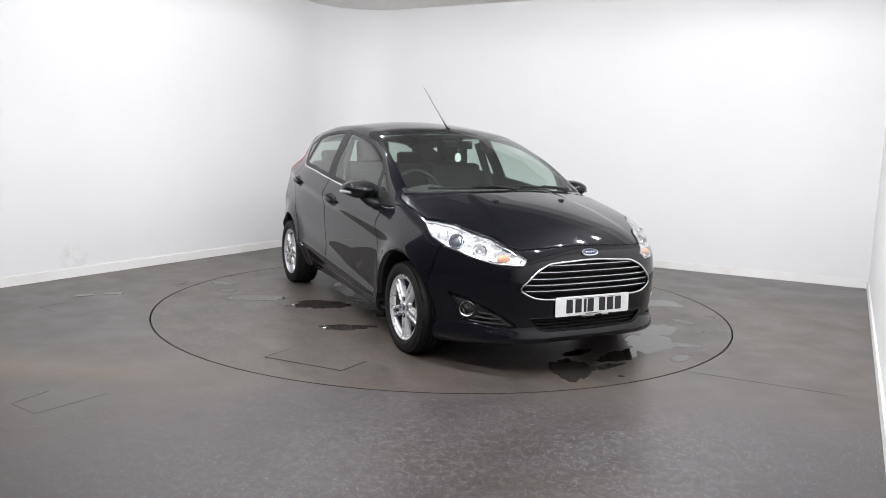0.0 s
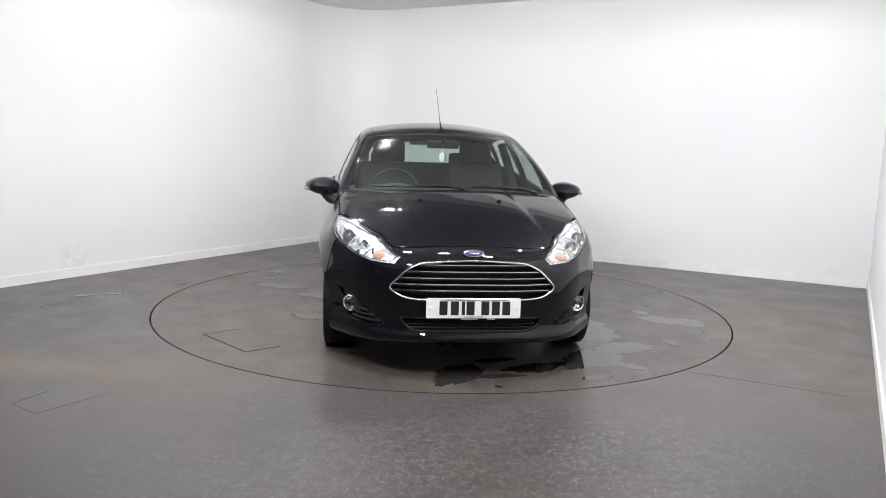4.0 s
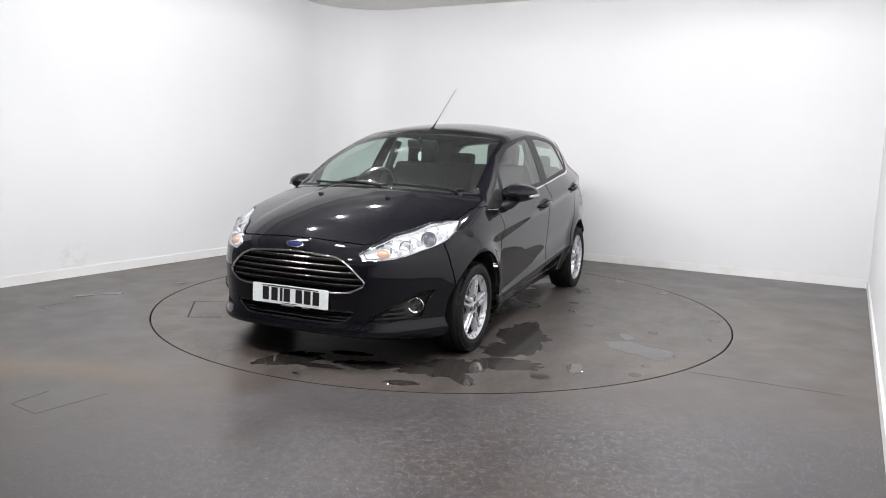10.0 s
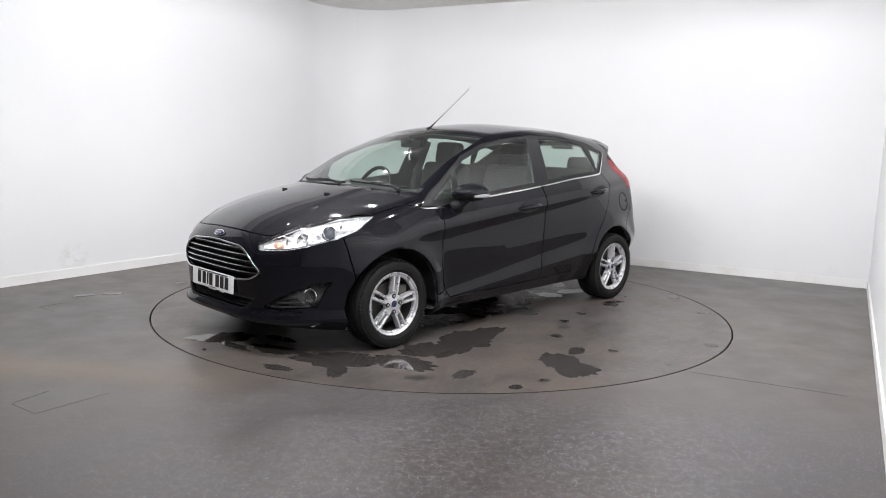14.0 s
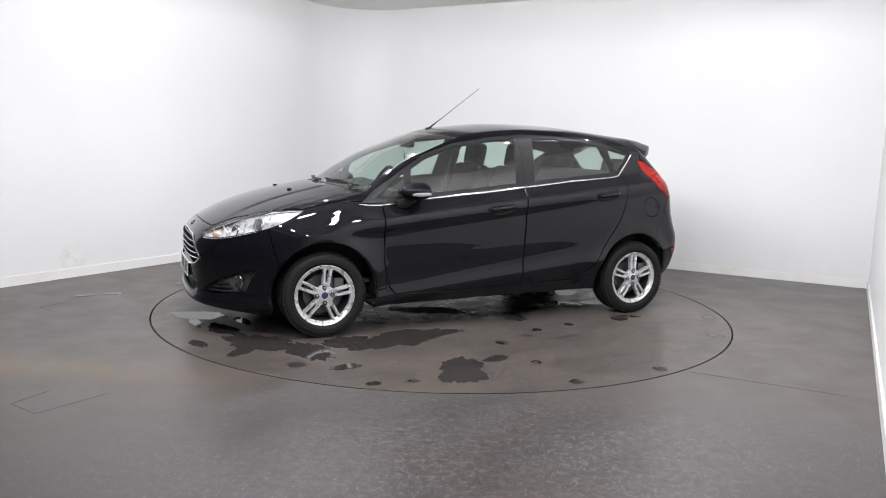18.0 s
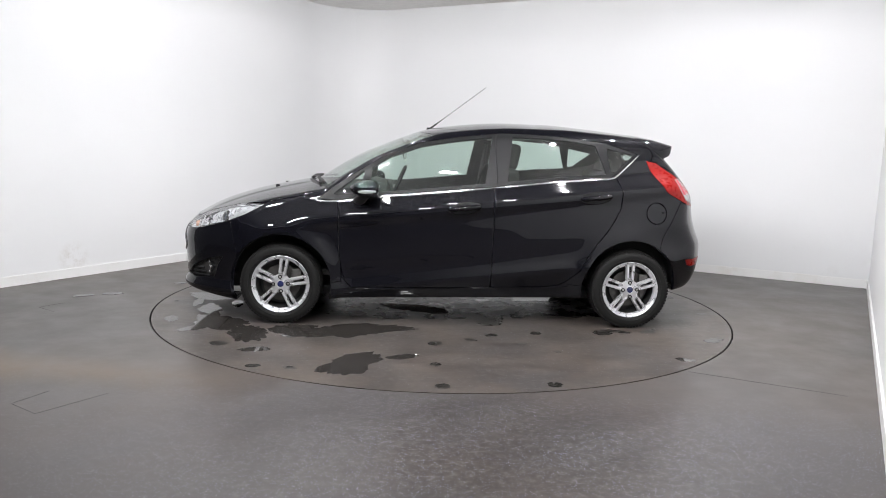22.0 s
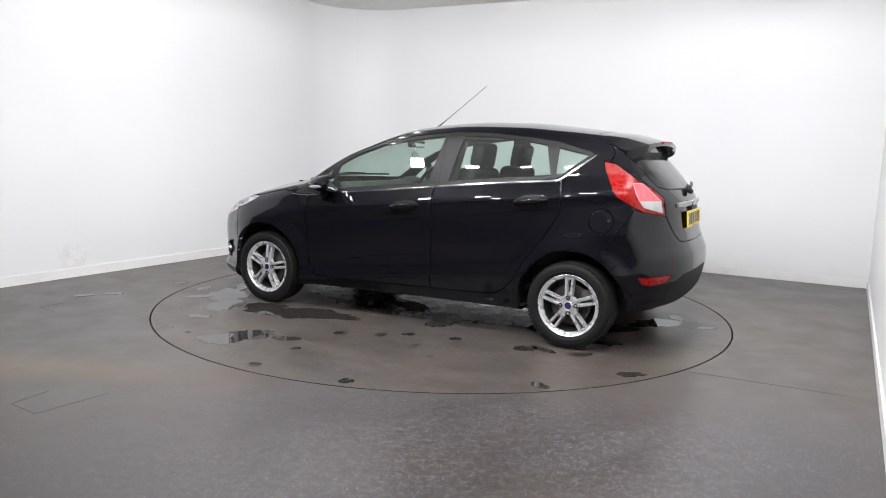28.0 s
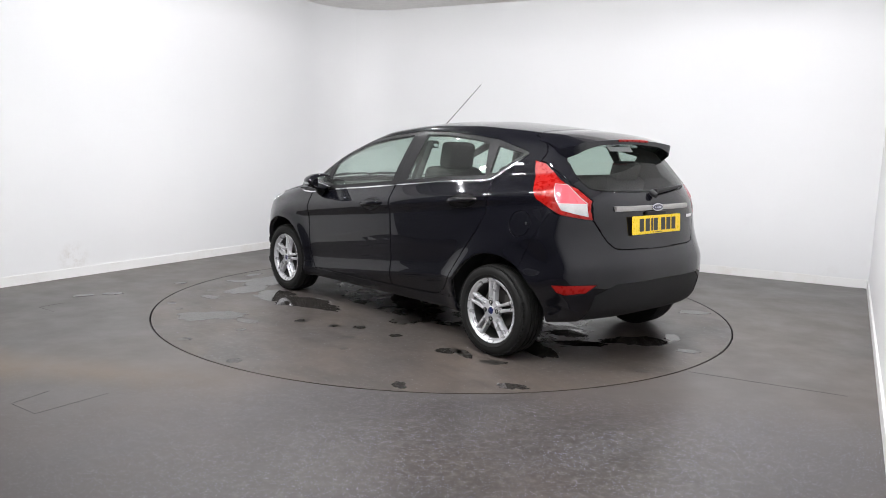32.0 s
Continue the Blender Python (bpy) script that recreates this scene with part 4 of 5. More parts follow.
def car_panels():
    whole = lambda k, name, mat, label="", **kw: panel(name, areas[k], mat, car, label, "both", **kw)
    whole("bonnet", "bonnet", PAINT, inset=0.0035, turn=0.005)
    whole("roof", "roof", PAINT, inset=0.0012)
    whole("windscreen", "windscreen", GLASS, "green-tinted windscreen", inset=0.001, depth=0.006)
    whole("cowl", "cowl_panel", PLASTIC, "black plastic scuttle panel", sink=0.004)
    whole("front_bumper", "front_bumper", PAINT, depth=0.03, turn=0.003)
    whole("rear_bumper", "rear_bumper", PAINT, depth=0.03, inset=0.001, turn=0.002)
    gate = whole("tailgate", "tailgate", PAINT, inset=0.003, turn=0.005)
    panel("rear_window", areas["rear_window"], REAR_GLASS, gate, "tinted rear window", "both", inset=0.001, depth=0.006)
    panel("bumper_insert", areas["insert"], PLASTIC, car, "rough black plastic bumper insert", "both", sink=0.006)
    made = {"tailgate": gate}
    for side in (None, "right"):
        one = lambda k, name, mat, parent=car, label="", **kw: panel(name, areas[k], mat, parent, label, side, **kw)
        one("wing", "front_wing", PAINT, depth=0.03, turn=0.005)
        one("body_side", "body_side", PAINT, inset=0.001, turn=0.003)
        one("sill", "sill", PAINT, inset=0.001)
        for k, name, frame_k, glass_k in (("front_door", "front_door", "frame_front", "front_glass"), ("rear_door", "rear_door", "frame_rear", "rear_glass")):
            door = one(k, name, PAINT, inset=0.003, turn=0.005)
            one(frame_k, "window_frame", TRIM_BLACK, door, "satin black window frame", inset=0.001, sink=0.002)
            one(glass_k, "window_pane", GLASS, door, "green-tinted side window", inset=0.0, depth=0.005, sink=0.006)
            made[(name, side)] = door
        one("quarter_front", "quarter_light", GLASS, label="small fixed front side window", depth=0.005, sink=0.004)
        one("quarter_rear", "quarter_light", GLASS, label="small fixed rear side window", depth=0.005, sink=0.004)
        lamp = one("tail_lamp", "tail_lamp", RED_LENS, label="red wraparound tail lamp", depth=0.02)
        lens = one("lamp_clear", "inner_lens", [RED_INNER, LAMP_WHITE], lamp, "pale red and clear inner lens", depth=0.01)
        for poly in lens.data.polygons:
            poly.material_index = 1 if poly.center.z < 0.966 + 0.02 * (poly.center.x + 1.70) else 0
        sgn = 1 if side is None else -1
        ring_pts = SIDE["lamp_clear"]
        line = []
        for (a, b), (c, d) in zip(ring_pts, ring_pts[1:] + ring_pts[:1]):
            for i in range(4):
                q = side_point(a + (c - a) * i / 4, b + (d - b) * i / 4, 0.0005)
                line.append((q[0], q[1] * sgn, q[2]))
        part("lens_rim", tube(line, 0.0022, 6, None, True), LAMP_WHITE, lamp, "silver line round the inner lens")
        for top_x, top_z, low_x, low_z in ((-1.618, 1.050, -1.642, 0.985), (-1.652, 1.026, -1.674, 0.978), (-1.686, 0.996, -1.702, 0.973)):
            line = []
            for i in range(6):
                q = side_point(top_x + (low_x - top_x) * i / 5, top_z + (low_z - top_z) * i / 5, 0.0)
                line.append((q[0], q[1] * sgn, q[2]))
            part("lens_rib", tube(line, 0.0030, 6), RED_INNER, lamp, "pale red upright rib of the inner lens")
        one("reflector", "rear_reflector", RED_LENS, label="red bumper reflector", inset=0.001)
        one("headlight", "headlight_lens", LENS, label="clear headlamp cover", inset=0.001, depth=0.006)
        one("fog_recess", "fog_lamp_recess", PLASTIC, label="ribbed black plastic fog lamp surround", sink=0.022, depth=-0.02, inset=0.0)
        if side is None:
            one("fuel_flap", "fuel_flap", PAINT, inset=0.0015, turn=0.005)
        else:
            panel("rear_wing_patch", areas["fuel_flap"], PAINT, car, "", side, inset=0.0, depth=0.001)
    return made


doors = car_panels()


def inner_shell():
    """The body behind the outer panels: dark trim, with the window openings left free."""
    pts, polys, index = [], [], {}
    free = {"open", "windscreen", "front_glass", "rear_glass", "quarter_front", "quarter_rear", "rear_window", "headlight"}
    for k, faces in areas.items():
        if k in free:
            continue
        for f in faces:
            ids = []
            for v in f.verts:
                if v not in index:
                    index[v] = len(pts)
                    pts.append(v.co[:])
                ids.append(index[v])
            polys.append(ids)
    p = np.array(pts)
    p = p - solid_normal(p) * 0.022
    flip = np.array((1, -1, 1))
    n0 = len(p)
    me = bpy.data.meshes.new("inner_body")
    me.from_pydata(np.vstack([p, p * flip]).tolist(), [], [i[::-1] for i in polys] + [[j + n0 for j in i] for i in polys])
    ob = mesh_part("inner_body", me, [CABIN, HEADLINER], car, "dark cabin lining")
    for poly in me.polygons:
        poly.material_index = 1 if poly.center.z > 1.33 else 0


inner_shell()


# ---- underneath ----
def underbody():
    b = box(2.0, 1.30, 0.06, (0.0, 0, 0.215), 0.02)
    box(0.55, 1.05, 0.08, (1.55, 0, 0.24), 0.03, b)
    box(0.34, 1.10, 0.10, (-1.52, 0, 0.32), 0.03, b)
    box(0.9, 1.0, 0.05, (1.2, 0, 0.40), 0.02, b)
    box(0.9, 1.0, 0.05, (-1.2, 0, 0.42), 0.02, b)
    part("underbody", b, PLASTIC, car, "dark underbody")
    b = tube([(-0.9, -0.28, 0.20), (-1.4, -0.34, 0.215), (-1.56, -0.38, 0.235)], 0.024, 12)
    part("exhaust_pipe", b, STEEL, car)
    b = tube([(-1.2445, -0.66, 0.27), (-1.2, -0.3, 0.25), (-1.2, 0.3, 0.25), (-1.2445, 0.66, 0.27)], 0.035, 10)
    part("rear_axle", b, PLASTIC, car)
    for wx, wz in WHEELS:
        for s in (1, -1):
            n = 28
            bm = bmesh.new()
            rows = []
            for i in range(n + 1):
                a = radians(-4) + radians(188) * i / n
                r = ARCH_R + 0.016
                x, z = wx + r * math.cos(a), wz + r * math.sin(a)
                y0 = min(flank(x, max(z, 0.2)) - 0.020, 0.845)
                rows.append([bm.verts.new((x, s * y0, z)), bm.verts.new((x, s * 0.56, z)), bm.verts.new((wx, s * 0.55, wz))])
            for r, t in zip(rows, rows[1:]):
                bm.faces.new((r[0], t[0], t[1], r[1]))
                bm.faces.new((r[1], t[1], r[2]))
            bmesh.ops.remove_doubles(bm, verts=bm.verts, dist=1e-5)
            part("arch_liner", bm, PLASTIC, car, "black wheel arch liner")


underbody()


# ---- wheels: five twin spokes, four bolts ----
def arc(r, a0, a1, n):
    return [(r * math.cos(a0 + (a1 - a0) * i / n), r * math.sin(a0 + (a1 - a0) * i / n)) for i in range(n + 1)]


RIM_R = 0.207
TYRE_R = 0.294


def tyre_mesh():
    """Sidewalls and a tread with grooves; the wheel's outer side is at y = 0."""
    prof = [(0.198, -0.020), (0.203, -0.006), (0.212, 0.000), (0.222, 0.006), (0.236, 0.010), (0.252, 0.011), (0.266, 0.008), (0.277, 0.001), (0.284, -0.009), (0.289, -0.018)]
    for y0, y1 in ((-0.026, -0.058), (-0.066, -0.094), (-0.102, -0.130), (-0.138, -0.168)):
        prof += [(TYRE_R - 0.001, y0), (TYRE_R, (y0 + y1) / 2), (TYRE_R - 0.001, y1), (TYRE_R - 0.008, y1 - 0.001), (TYRE_R - 0.008, y1 - 0.007)]
    prof = prof[:-2] + [(0.286, -0.183), (0.270, -0.196), (0.235, -0.200), (0.205, -0.19), (0.198, -0.18)]
    b = lathe(prof, 72)
    # tread blocks on both shoulders
    for i in range(72):
        a = 2 * math.pi * i / 72
        for y, w in ((-0.012, 0.030), (-0.176, 0.030)):
            box(0.016, w, 0.011, (0, 0, 0), 0.0, b, Matrix.Rotation(a, 4, "Y") @ Matrix.Translation((0, y, TYRE_R - 0.0120)) @ Matrix.Rotation(0.12, 4, "Z"))
    # raised ring on the side wall
    lathe([(0.2285, 0.0085), (0.230, 0.0115), (0.2325, 0.0115), (0.234, 0.0095)], 72, b)
    return b


def spoke_bar(bm, angle, lean):
    """One of the two bars of a spoke, from the hub to the rim, with a rounded back."""
    sect = [(-0.0115, -0.036), (-0.0102, -0.004), (-0.0062, 0.003), (0.0062, 0.003), (0.0102, -0.004), (0.0115, -0.036)]
    rows = []
    for r, off, wide, y in ((0.060, 0.0160, 1.0, -0.009), (0.075, 0.0175, 1.0, -0.007), (0.115, 0.0190, 0.97, -0.008), (0.155, 0.0208, 1.0, -0.009), (0.192, 0.0225, 1.15, -0.011)):
        row = []
        for u, v in sect:
            t = lean * off + u * wide
            row.append(bm.verts.new((r * math.cos(angle) - t * math.sin(angle), y + v, r * math.sin(angle) + t * math.cos(angle))))
        rows.append(row)
    fs = []
    for p, q in zip(rows, rows[1:]):
        for k in range(len(sect) - 1):
            fs.append(bm.faces.new((p[k], p[k + 1], q[k + 1], q[k])))
    return fs


def build_wheel(name_angle):
    w = empty("wheel")
    part("tyre", tyre_mesh(), RUBBER, w, "black tyre with grooved tread")
    # barrel and backing: shade behind the spokes is put into a dark colour
    part("barrel", lathe([(0.160, -0.150), (0.168, -0.130), (0.178, -0.050), (0.180, -0.032)], 72), SHADED_BARREL, w, "dull grey wheel barrel")
    part("backing", lathe([(0.03, -0.128), (0.168, -0.128)], 48), SHADED_BARREL, w)
    bm = lathe([(0.180, -0.034), (0.181, -0.020), (0.184, -0.012), (0.188, -0.0095), (0.194, -0.009), (0.197, -0.006), (0.201, -0.001), (0.2065, 0.0022), (0.2095, 0.001), (0.2105, -0.004), (0.206, -0.014), (0.200, -0.022)], 72)
    b2 = bmesh.new()
    for k in range(5):
        a = radians(name_angle + 72 * k)
        for lean in (1, -1):
            spoke_bar(b2, a, lean)
        c, d = math.cos(a), math.sin(a)
        web = [[b2.verts.new((r * c - t * d, y, r * d + t * c)) for r, t, y in ((0.045, -0.020, -0.010), (0.084, -0.019, -0.010), (0.090, 0.0, -0.014), (0.084, 0.019, -0.010), (0.045, 0.020, -0.010))]]
        b2.faces.new(web[0])
        out = [[b2.verts.new((r * c - t * d, y, r * d + t * c)) for t in (-0.020, 0.020)] for r, y in ((0.174, -0.014), (0.186, -0.008))]
        b2.faces.new((out[0][0], out[0][1], out[1][1], out[1][0]))
    bmesh.ops.recalc_face_normals(b2, faces=b2.faces)
    merge(bm, b2)
    lathe([(0.0, -0.010), (0.028, -0.009), (0.031, -0.007), (0.034, -0.008), (0.056, -0.008), (0.064, -0.010), (0.069, -0.017), (0.071, -0.035)], 40, bm)
    part("rim", bm, SILVER, w, "silver five twin-spoke alloy rim")
    part("centre_cap", lathe([(0.0, -0.0035), (0.020, -0.0045), (0.0255, -0.007), (0.027, -0.010)], 32), BLUE, w, "blue oval-badged centre cap")
    part("cap_ring", lathe([(0.0225, -0.0045), (0.0245, -0.0030), (0.0275, -0.0050), (0.029, -0.009)], 32), SILVER, w)
    for k in range(4):
        a = radians(45 + 90 * k + 42)
        m = Matrix.Translation((0.053 * math.cos(a), -0.0035, 0.053 * math.sin(a)))
        part("wheel_bolt", lathe([(0.0, 0.0035), (0.0045, 0.0035), (0.0075, 0.001), (0.0075, -0.008)], 6, None, m), STEEL, w, smooth=False)
        part("bolt_hole", lathe([(0.0080, 0.0), (0.0150, 0.0), (0.0155, -0.006)], 16, None, m), INK, w)
    part("brake_disc", lathe([(0.05, -0.085), (0.07, -0.075), (0.135, -0.075), (0.135, -0.095), (0.05, -0.095)], 40), BRAKE, w, "dull iron brake disc")
    b = box(0.07, 0.05, 0.12, (-0.11, -0.07, 0.05), 0.012)
    part("brake_caliper", b, BRAKE, w)
    return w


def place_wheels():
    for (wx, wz), angle in ((WHEELS[0], 98), (WHEELS[1], 90)):
        for s in (1, -1):
            w = build_wheel(angle if s > 0 else angle + 25)
            w.parent = car
            w.matrix_basis = pose(wx, s * 0.826, wz - 0.001, 0, 0, 0 if s > 0 else 180) @ Matrix.Scale(0.965, 4)
            w["label"] = "silver alloy wheel with a black tyre"


place_wheels()


# ---- bright strips under the side windows ----
def ribbon(line, width, proud, mat, parent, name, label="", mirror=1):
    """A flat strip on the flank along (x, z) points."""
    pts = []
    for (a, b), (c, d) in zip(line, line[1:]):
        n = max(2, int(math.hypot(c - a, d - b) / 0.03))
        pts += [(a + (c - a) * i / n, b + (d - b) * i / n) for i in range(n)]
    pts.append(line[-1])
    bm = bmesh.new()
    rows = []
    for i, (x, z) in enumerate(pts):
        p, q = pts[max(i - 1, 0)], pts[min(i + 1, len(pts) - 1)]
        dx, dz = q[0] - p[0], q[1] - p[1]
        ln = math.hypot(dx, dz)
        nx, nz = dz / ln, -dx / ln
        w = width * min(1.0, 0.35 + i * 0.25, 0.35 + (len(pts) - 1 - i) * 0.25)
        row = []
        for t, h in ((-0.5, -0.003), (-0.45, proud * 0.7), (0, proud), (0.45, proud * 0.7), (0.5, -0.003)):
            v = side_point(x + nx * w * t, z + nz * w * t, h)
            row.append(bm.verts.new((v[0], v[1] * mirror, v[2])))
        rows.append(row)
    for r, s in zip(rows, rows[1:]):
        for k in range(4):
            bm.faces.new((r[k], r[k + 1], s[k + 1], s[k]))
    bmesh.ops.recalc_face_normals(bm, faces=bm.faces)
    return part(name, bm, mat, parent, label)


def brightwork():
    for s, side in ((1, None), (-1, "right")):
        ribbon([(1.012, 0.876), (0.95, 0.871), (0.85, 0.872), (0.52, 0.914), (0.07, 0.958), (-0.236, 0.991)], 0.011, 0.005, CHROME, doors[("front_door", side)], "chrome_strip", "chrome waistline strip", s)
        ribbon([(-0.242, 0.9915), (-0.66, 1.038), (-1.05, 1.068), (-1.11, 1.078), (-1.142, 1.099), (-1.314, 1.240)], 0.011, 0.005, CHROME, doors[("rear_door", side)], "chrome_strip", "chrome waistline strip", s)
        # door handles with their cups
        for name, hx, hz in (("front_door", -0.032, 0.845), ("rear_door", -0.963, 0.935)):
            door = doors[(name, side)]
            n = 24
            bm = bmesh.new()
            out, inn = [], []
            for i in range(n):
                a = 2 * math.pi * i / n
                u, v = 0.116 * math.cos(a), 0.043 * math.sin(a)
                slope = -0.115 * u
                o = side_point(hx + u, hz + v + slope, 0.0015)
                q = side_point(hx + u * 0.86, hz + v * 0.80 + slope, 0.0018)
                out.append(bm.verts.new((o[0], o[1] * s, o[2])))
                inn.append(bm.verts.new((q[0], q[1] * s, q[2])))
            for i in range(n):
                bm.faces.new((out[i], out[(i + 1) % n], inn[(i + 1) % n], inn[i]))
            bm.faces.new(inn)
            bmesh.ops.recalc_face_normals(bm, faces=bm.faces)
            part("handle_cup", bm, TRIM_BLACK, door)
            edge = []
            for i in range(36):
                a = 2 * math.pi * i / 36
                u = 0.116 * math.cos(a)
                o = side_point(hx + u, hz + 0.043 * math.sin(a) - 0.115 * u, 0.0005)
                edge.append((o[0], o[1] * s, o[2]))
            part("cup_edge", tube(edge, 0.0028, 6, None, True), PAINT, door)
            line = []
            for u, h in ((-0.108, 0.000), (-0.096, 0.014), (-0.06, 0.026), (0, 0.030), (0.06, 0.026), (0.096, 0.014), (0.108, 0.000)):
                q = side_point(hx + u, hz + 0.004 - 0.115 * u, h)
                line.append((q[0], q[1] * s, q[2]))
            bm = tube(line, [0.010, 0.016, 0.018, 0.019, 0.018, 0.016, 0.010], 12)
            part("handle", bm, PAINT, door)
        # key line of the door's lower edge
        ribbon([(0.74, 0.262), (0.05, 0.266), (-0.64, 0.280), (-0.73, 0.292)], 0.006, 0.004, PAINT, car, "sill_strip", "thin black strip along the sill", s)
    b = lathe([(0.0, 0.004), (0.006, 0.003), (0.009, 0.0)], 16, None, Matrix.Translation(side_point(-1.465, 0.838, 0.002).tolist()))
    part("flap_catch", b, TRIM_BLACK, car)


brightwork()


# ---- front: grille, lamps, badge, plate, wipers ----
def bar_across(z, half, depth, height, thick, mat, parent, name, x_back=0.012, label=""):
    """A bar across the nose that follows its curve."""
    bm = bmesh.new()
    rows = []
    n = 24
    for i in range(n + 1):
        y = -half + 2 * half * i / n
        x = nose_point(y, z)[0] - x_back
        row = [bm.verts.new((x + dx, y, z + dz)) for dx, dz in ((-depth, -height / 2), (0, -height / 2), (thick, 0), (0, height / 2), (-depth, height / 2))]
        rows.append(row)
    for r, s in zip(rows, rows[1:]):
        for k in range(5):
            bm.faces.new((r[k], r[(k + 1) % 5], s[(k + 1) % 5], s[k]))
    bm.faces.new(rows[0]), bm.faces.new(rows[-1][::-1])
    bmesh.ops.recalc_face_normals(bm, faces=bm.faces)
    return part(name, bm, mat, parent, label)


def loop_points(poly, step=0.03):
    """A closed outline with its mirror half, resampled."""
    full = [(y, z) for y, z in poly if y >= 0]
    full = full + [(-y, z) for y, z in full[::-1]]
    pts = []
    for (a, b), (c, d) in zip(full, full[1:] + full[:1]):
        n = max(1, int(math.hypot(c - a, d - b) / step))
        pts += [(a + (c - a) * i / n, b + (d - b) * i / n) for i in range(n)]
    return pts


def soften(pts, rounds=2):
    for _ in range(rounds):
        n = len(pts)
        pts = [tuple(0.25 * pts[i - 1][k] + 0.5 * pts[i][k] + 0.25 * pts[(i + 1) % n][k] for k in range(2)) for i in range(n)]
    return pts


def oval(rx, rz, n=28):
    return [(rx * math.cos(2 * math.pi * i / n), rz * math.sin(2 * math.pi * i / n)) for i in range(n)]


def badge(parent, at, tilt, back=False):
    """A plain oval badge: a chrome rim round a dark blue field."""
    m = Matrix.Translation(at) @ Matrix.Rotation(radians(180 if back else 0), 4, "Z") @ Matrix.Rotation(radians(tilt), 4, "Y") @ Matrix.Rotation(radians(90), 4, "Z") @ Matrix.Rotation(radians(90), 4, "X")
    part("badge", slab(oval(0.058, 0.0235), 0.006, None, m, 0.002), CHROME, parent, "oval chrome-rimmed badge")
    part("badge_field", slab(oval(0.051, 0.0175), 0.0075, None, m, 0.001), BLUE, parent, "dark blue badge field")
    b = None
    for u, w in ((-0.03, 0.010), (-0.016, 0.009), (-0.004, 0.009), (0.009, 0.009), (0.024, 0.012)):
        b = box(w * 0.6, 0.009, 0.002, (0, 0, 0), 0.0, b, m @ Matrix.Translation((u, 0, 0.0083)))
    part("badge_script", b, CHROME, parent)


def plate(parent, at, tilt, mat, back=False):
    m = Matrix.Translation(at) @ Matrix.Rotation(radians(180 if back else 0), 4, "Z") @ Matrix.Rotation(radians(tilt), 4, "Y") @ Matrix.Rotation(radians(90), 4, "Z") @ Matrix.Rotation(radians(90), 4, "X")
    rect = []
    for cx, cy, a0 in ((0.252, 0.0475, 0), (-0.252, 0.0475, 90), (-0.252, -0.0475, 180), (0.252, -0.0475, 270)):
        rect += [(cx + 0.008 * math.cos(radians(a0 + k * 30)), cy + 0.008 * math.sin(radians(a0 + k * 30))) for k in range(4)]
    p = part("number_plate", slab(rect, 0.004, None, m, 0.001), mat, parent, "yellow rear number plate" if back else "white front number plate", smooth=False)
    # its characters as plain upright bars
    for x in (-0.166, -0.104, -0.057, -0.018, 0.064, 0.122, 0.180):
        wide = 0.018 if -0.06 < x < -0.05 else 0.044
        part("plate_bar", box(wide, 0.076, 0.001, (0, 0, 0), 0.0, None, m @ Matrix.Translation((x, 0, 0.0046))), INK, p, smooth=False)
    part("maker_bar", box(0.105, 0.0035, 0.001, (0, 0, 0), 0.0, None, m @ Matrix.Translation((0, -0.0475, 0.0046))), INK, p, smooth=False)
    for x in (-0.235, 0.235):
        part("screw_cap", lathe([(0.0, 0.003), (0.006, 0.002), (0.0075, 0.0)], 14, None, m @ Matrix.Translation((x, 0, 0.004)) @ Matrix.Rotation(radians(90), 4, "X")), WHITE_PLASTIC if not back else mat, p)


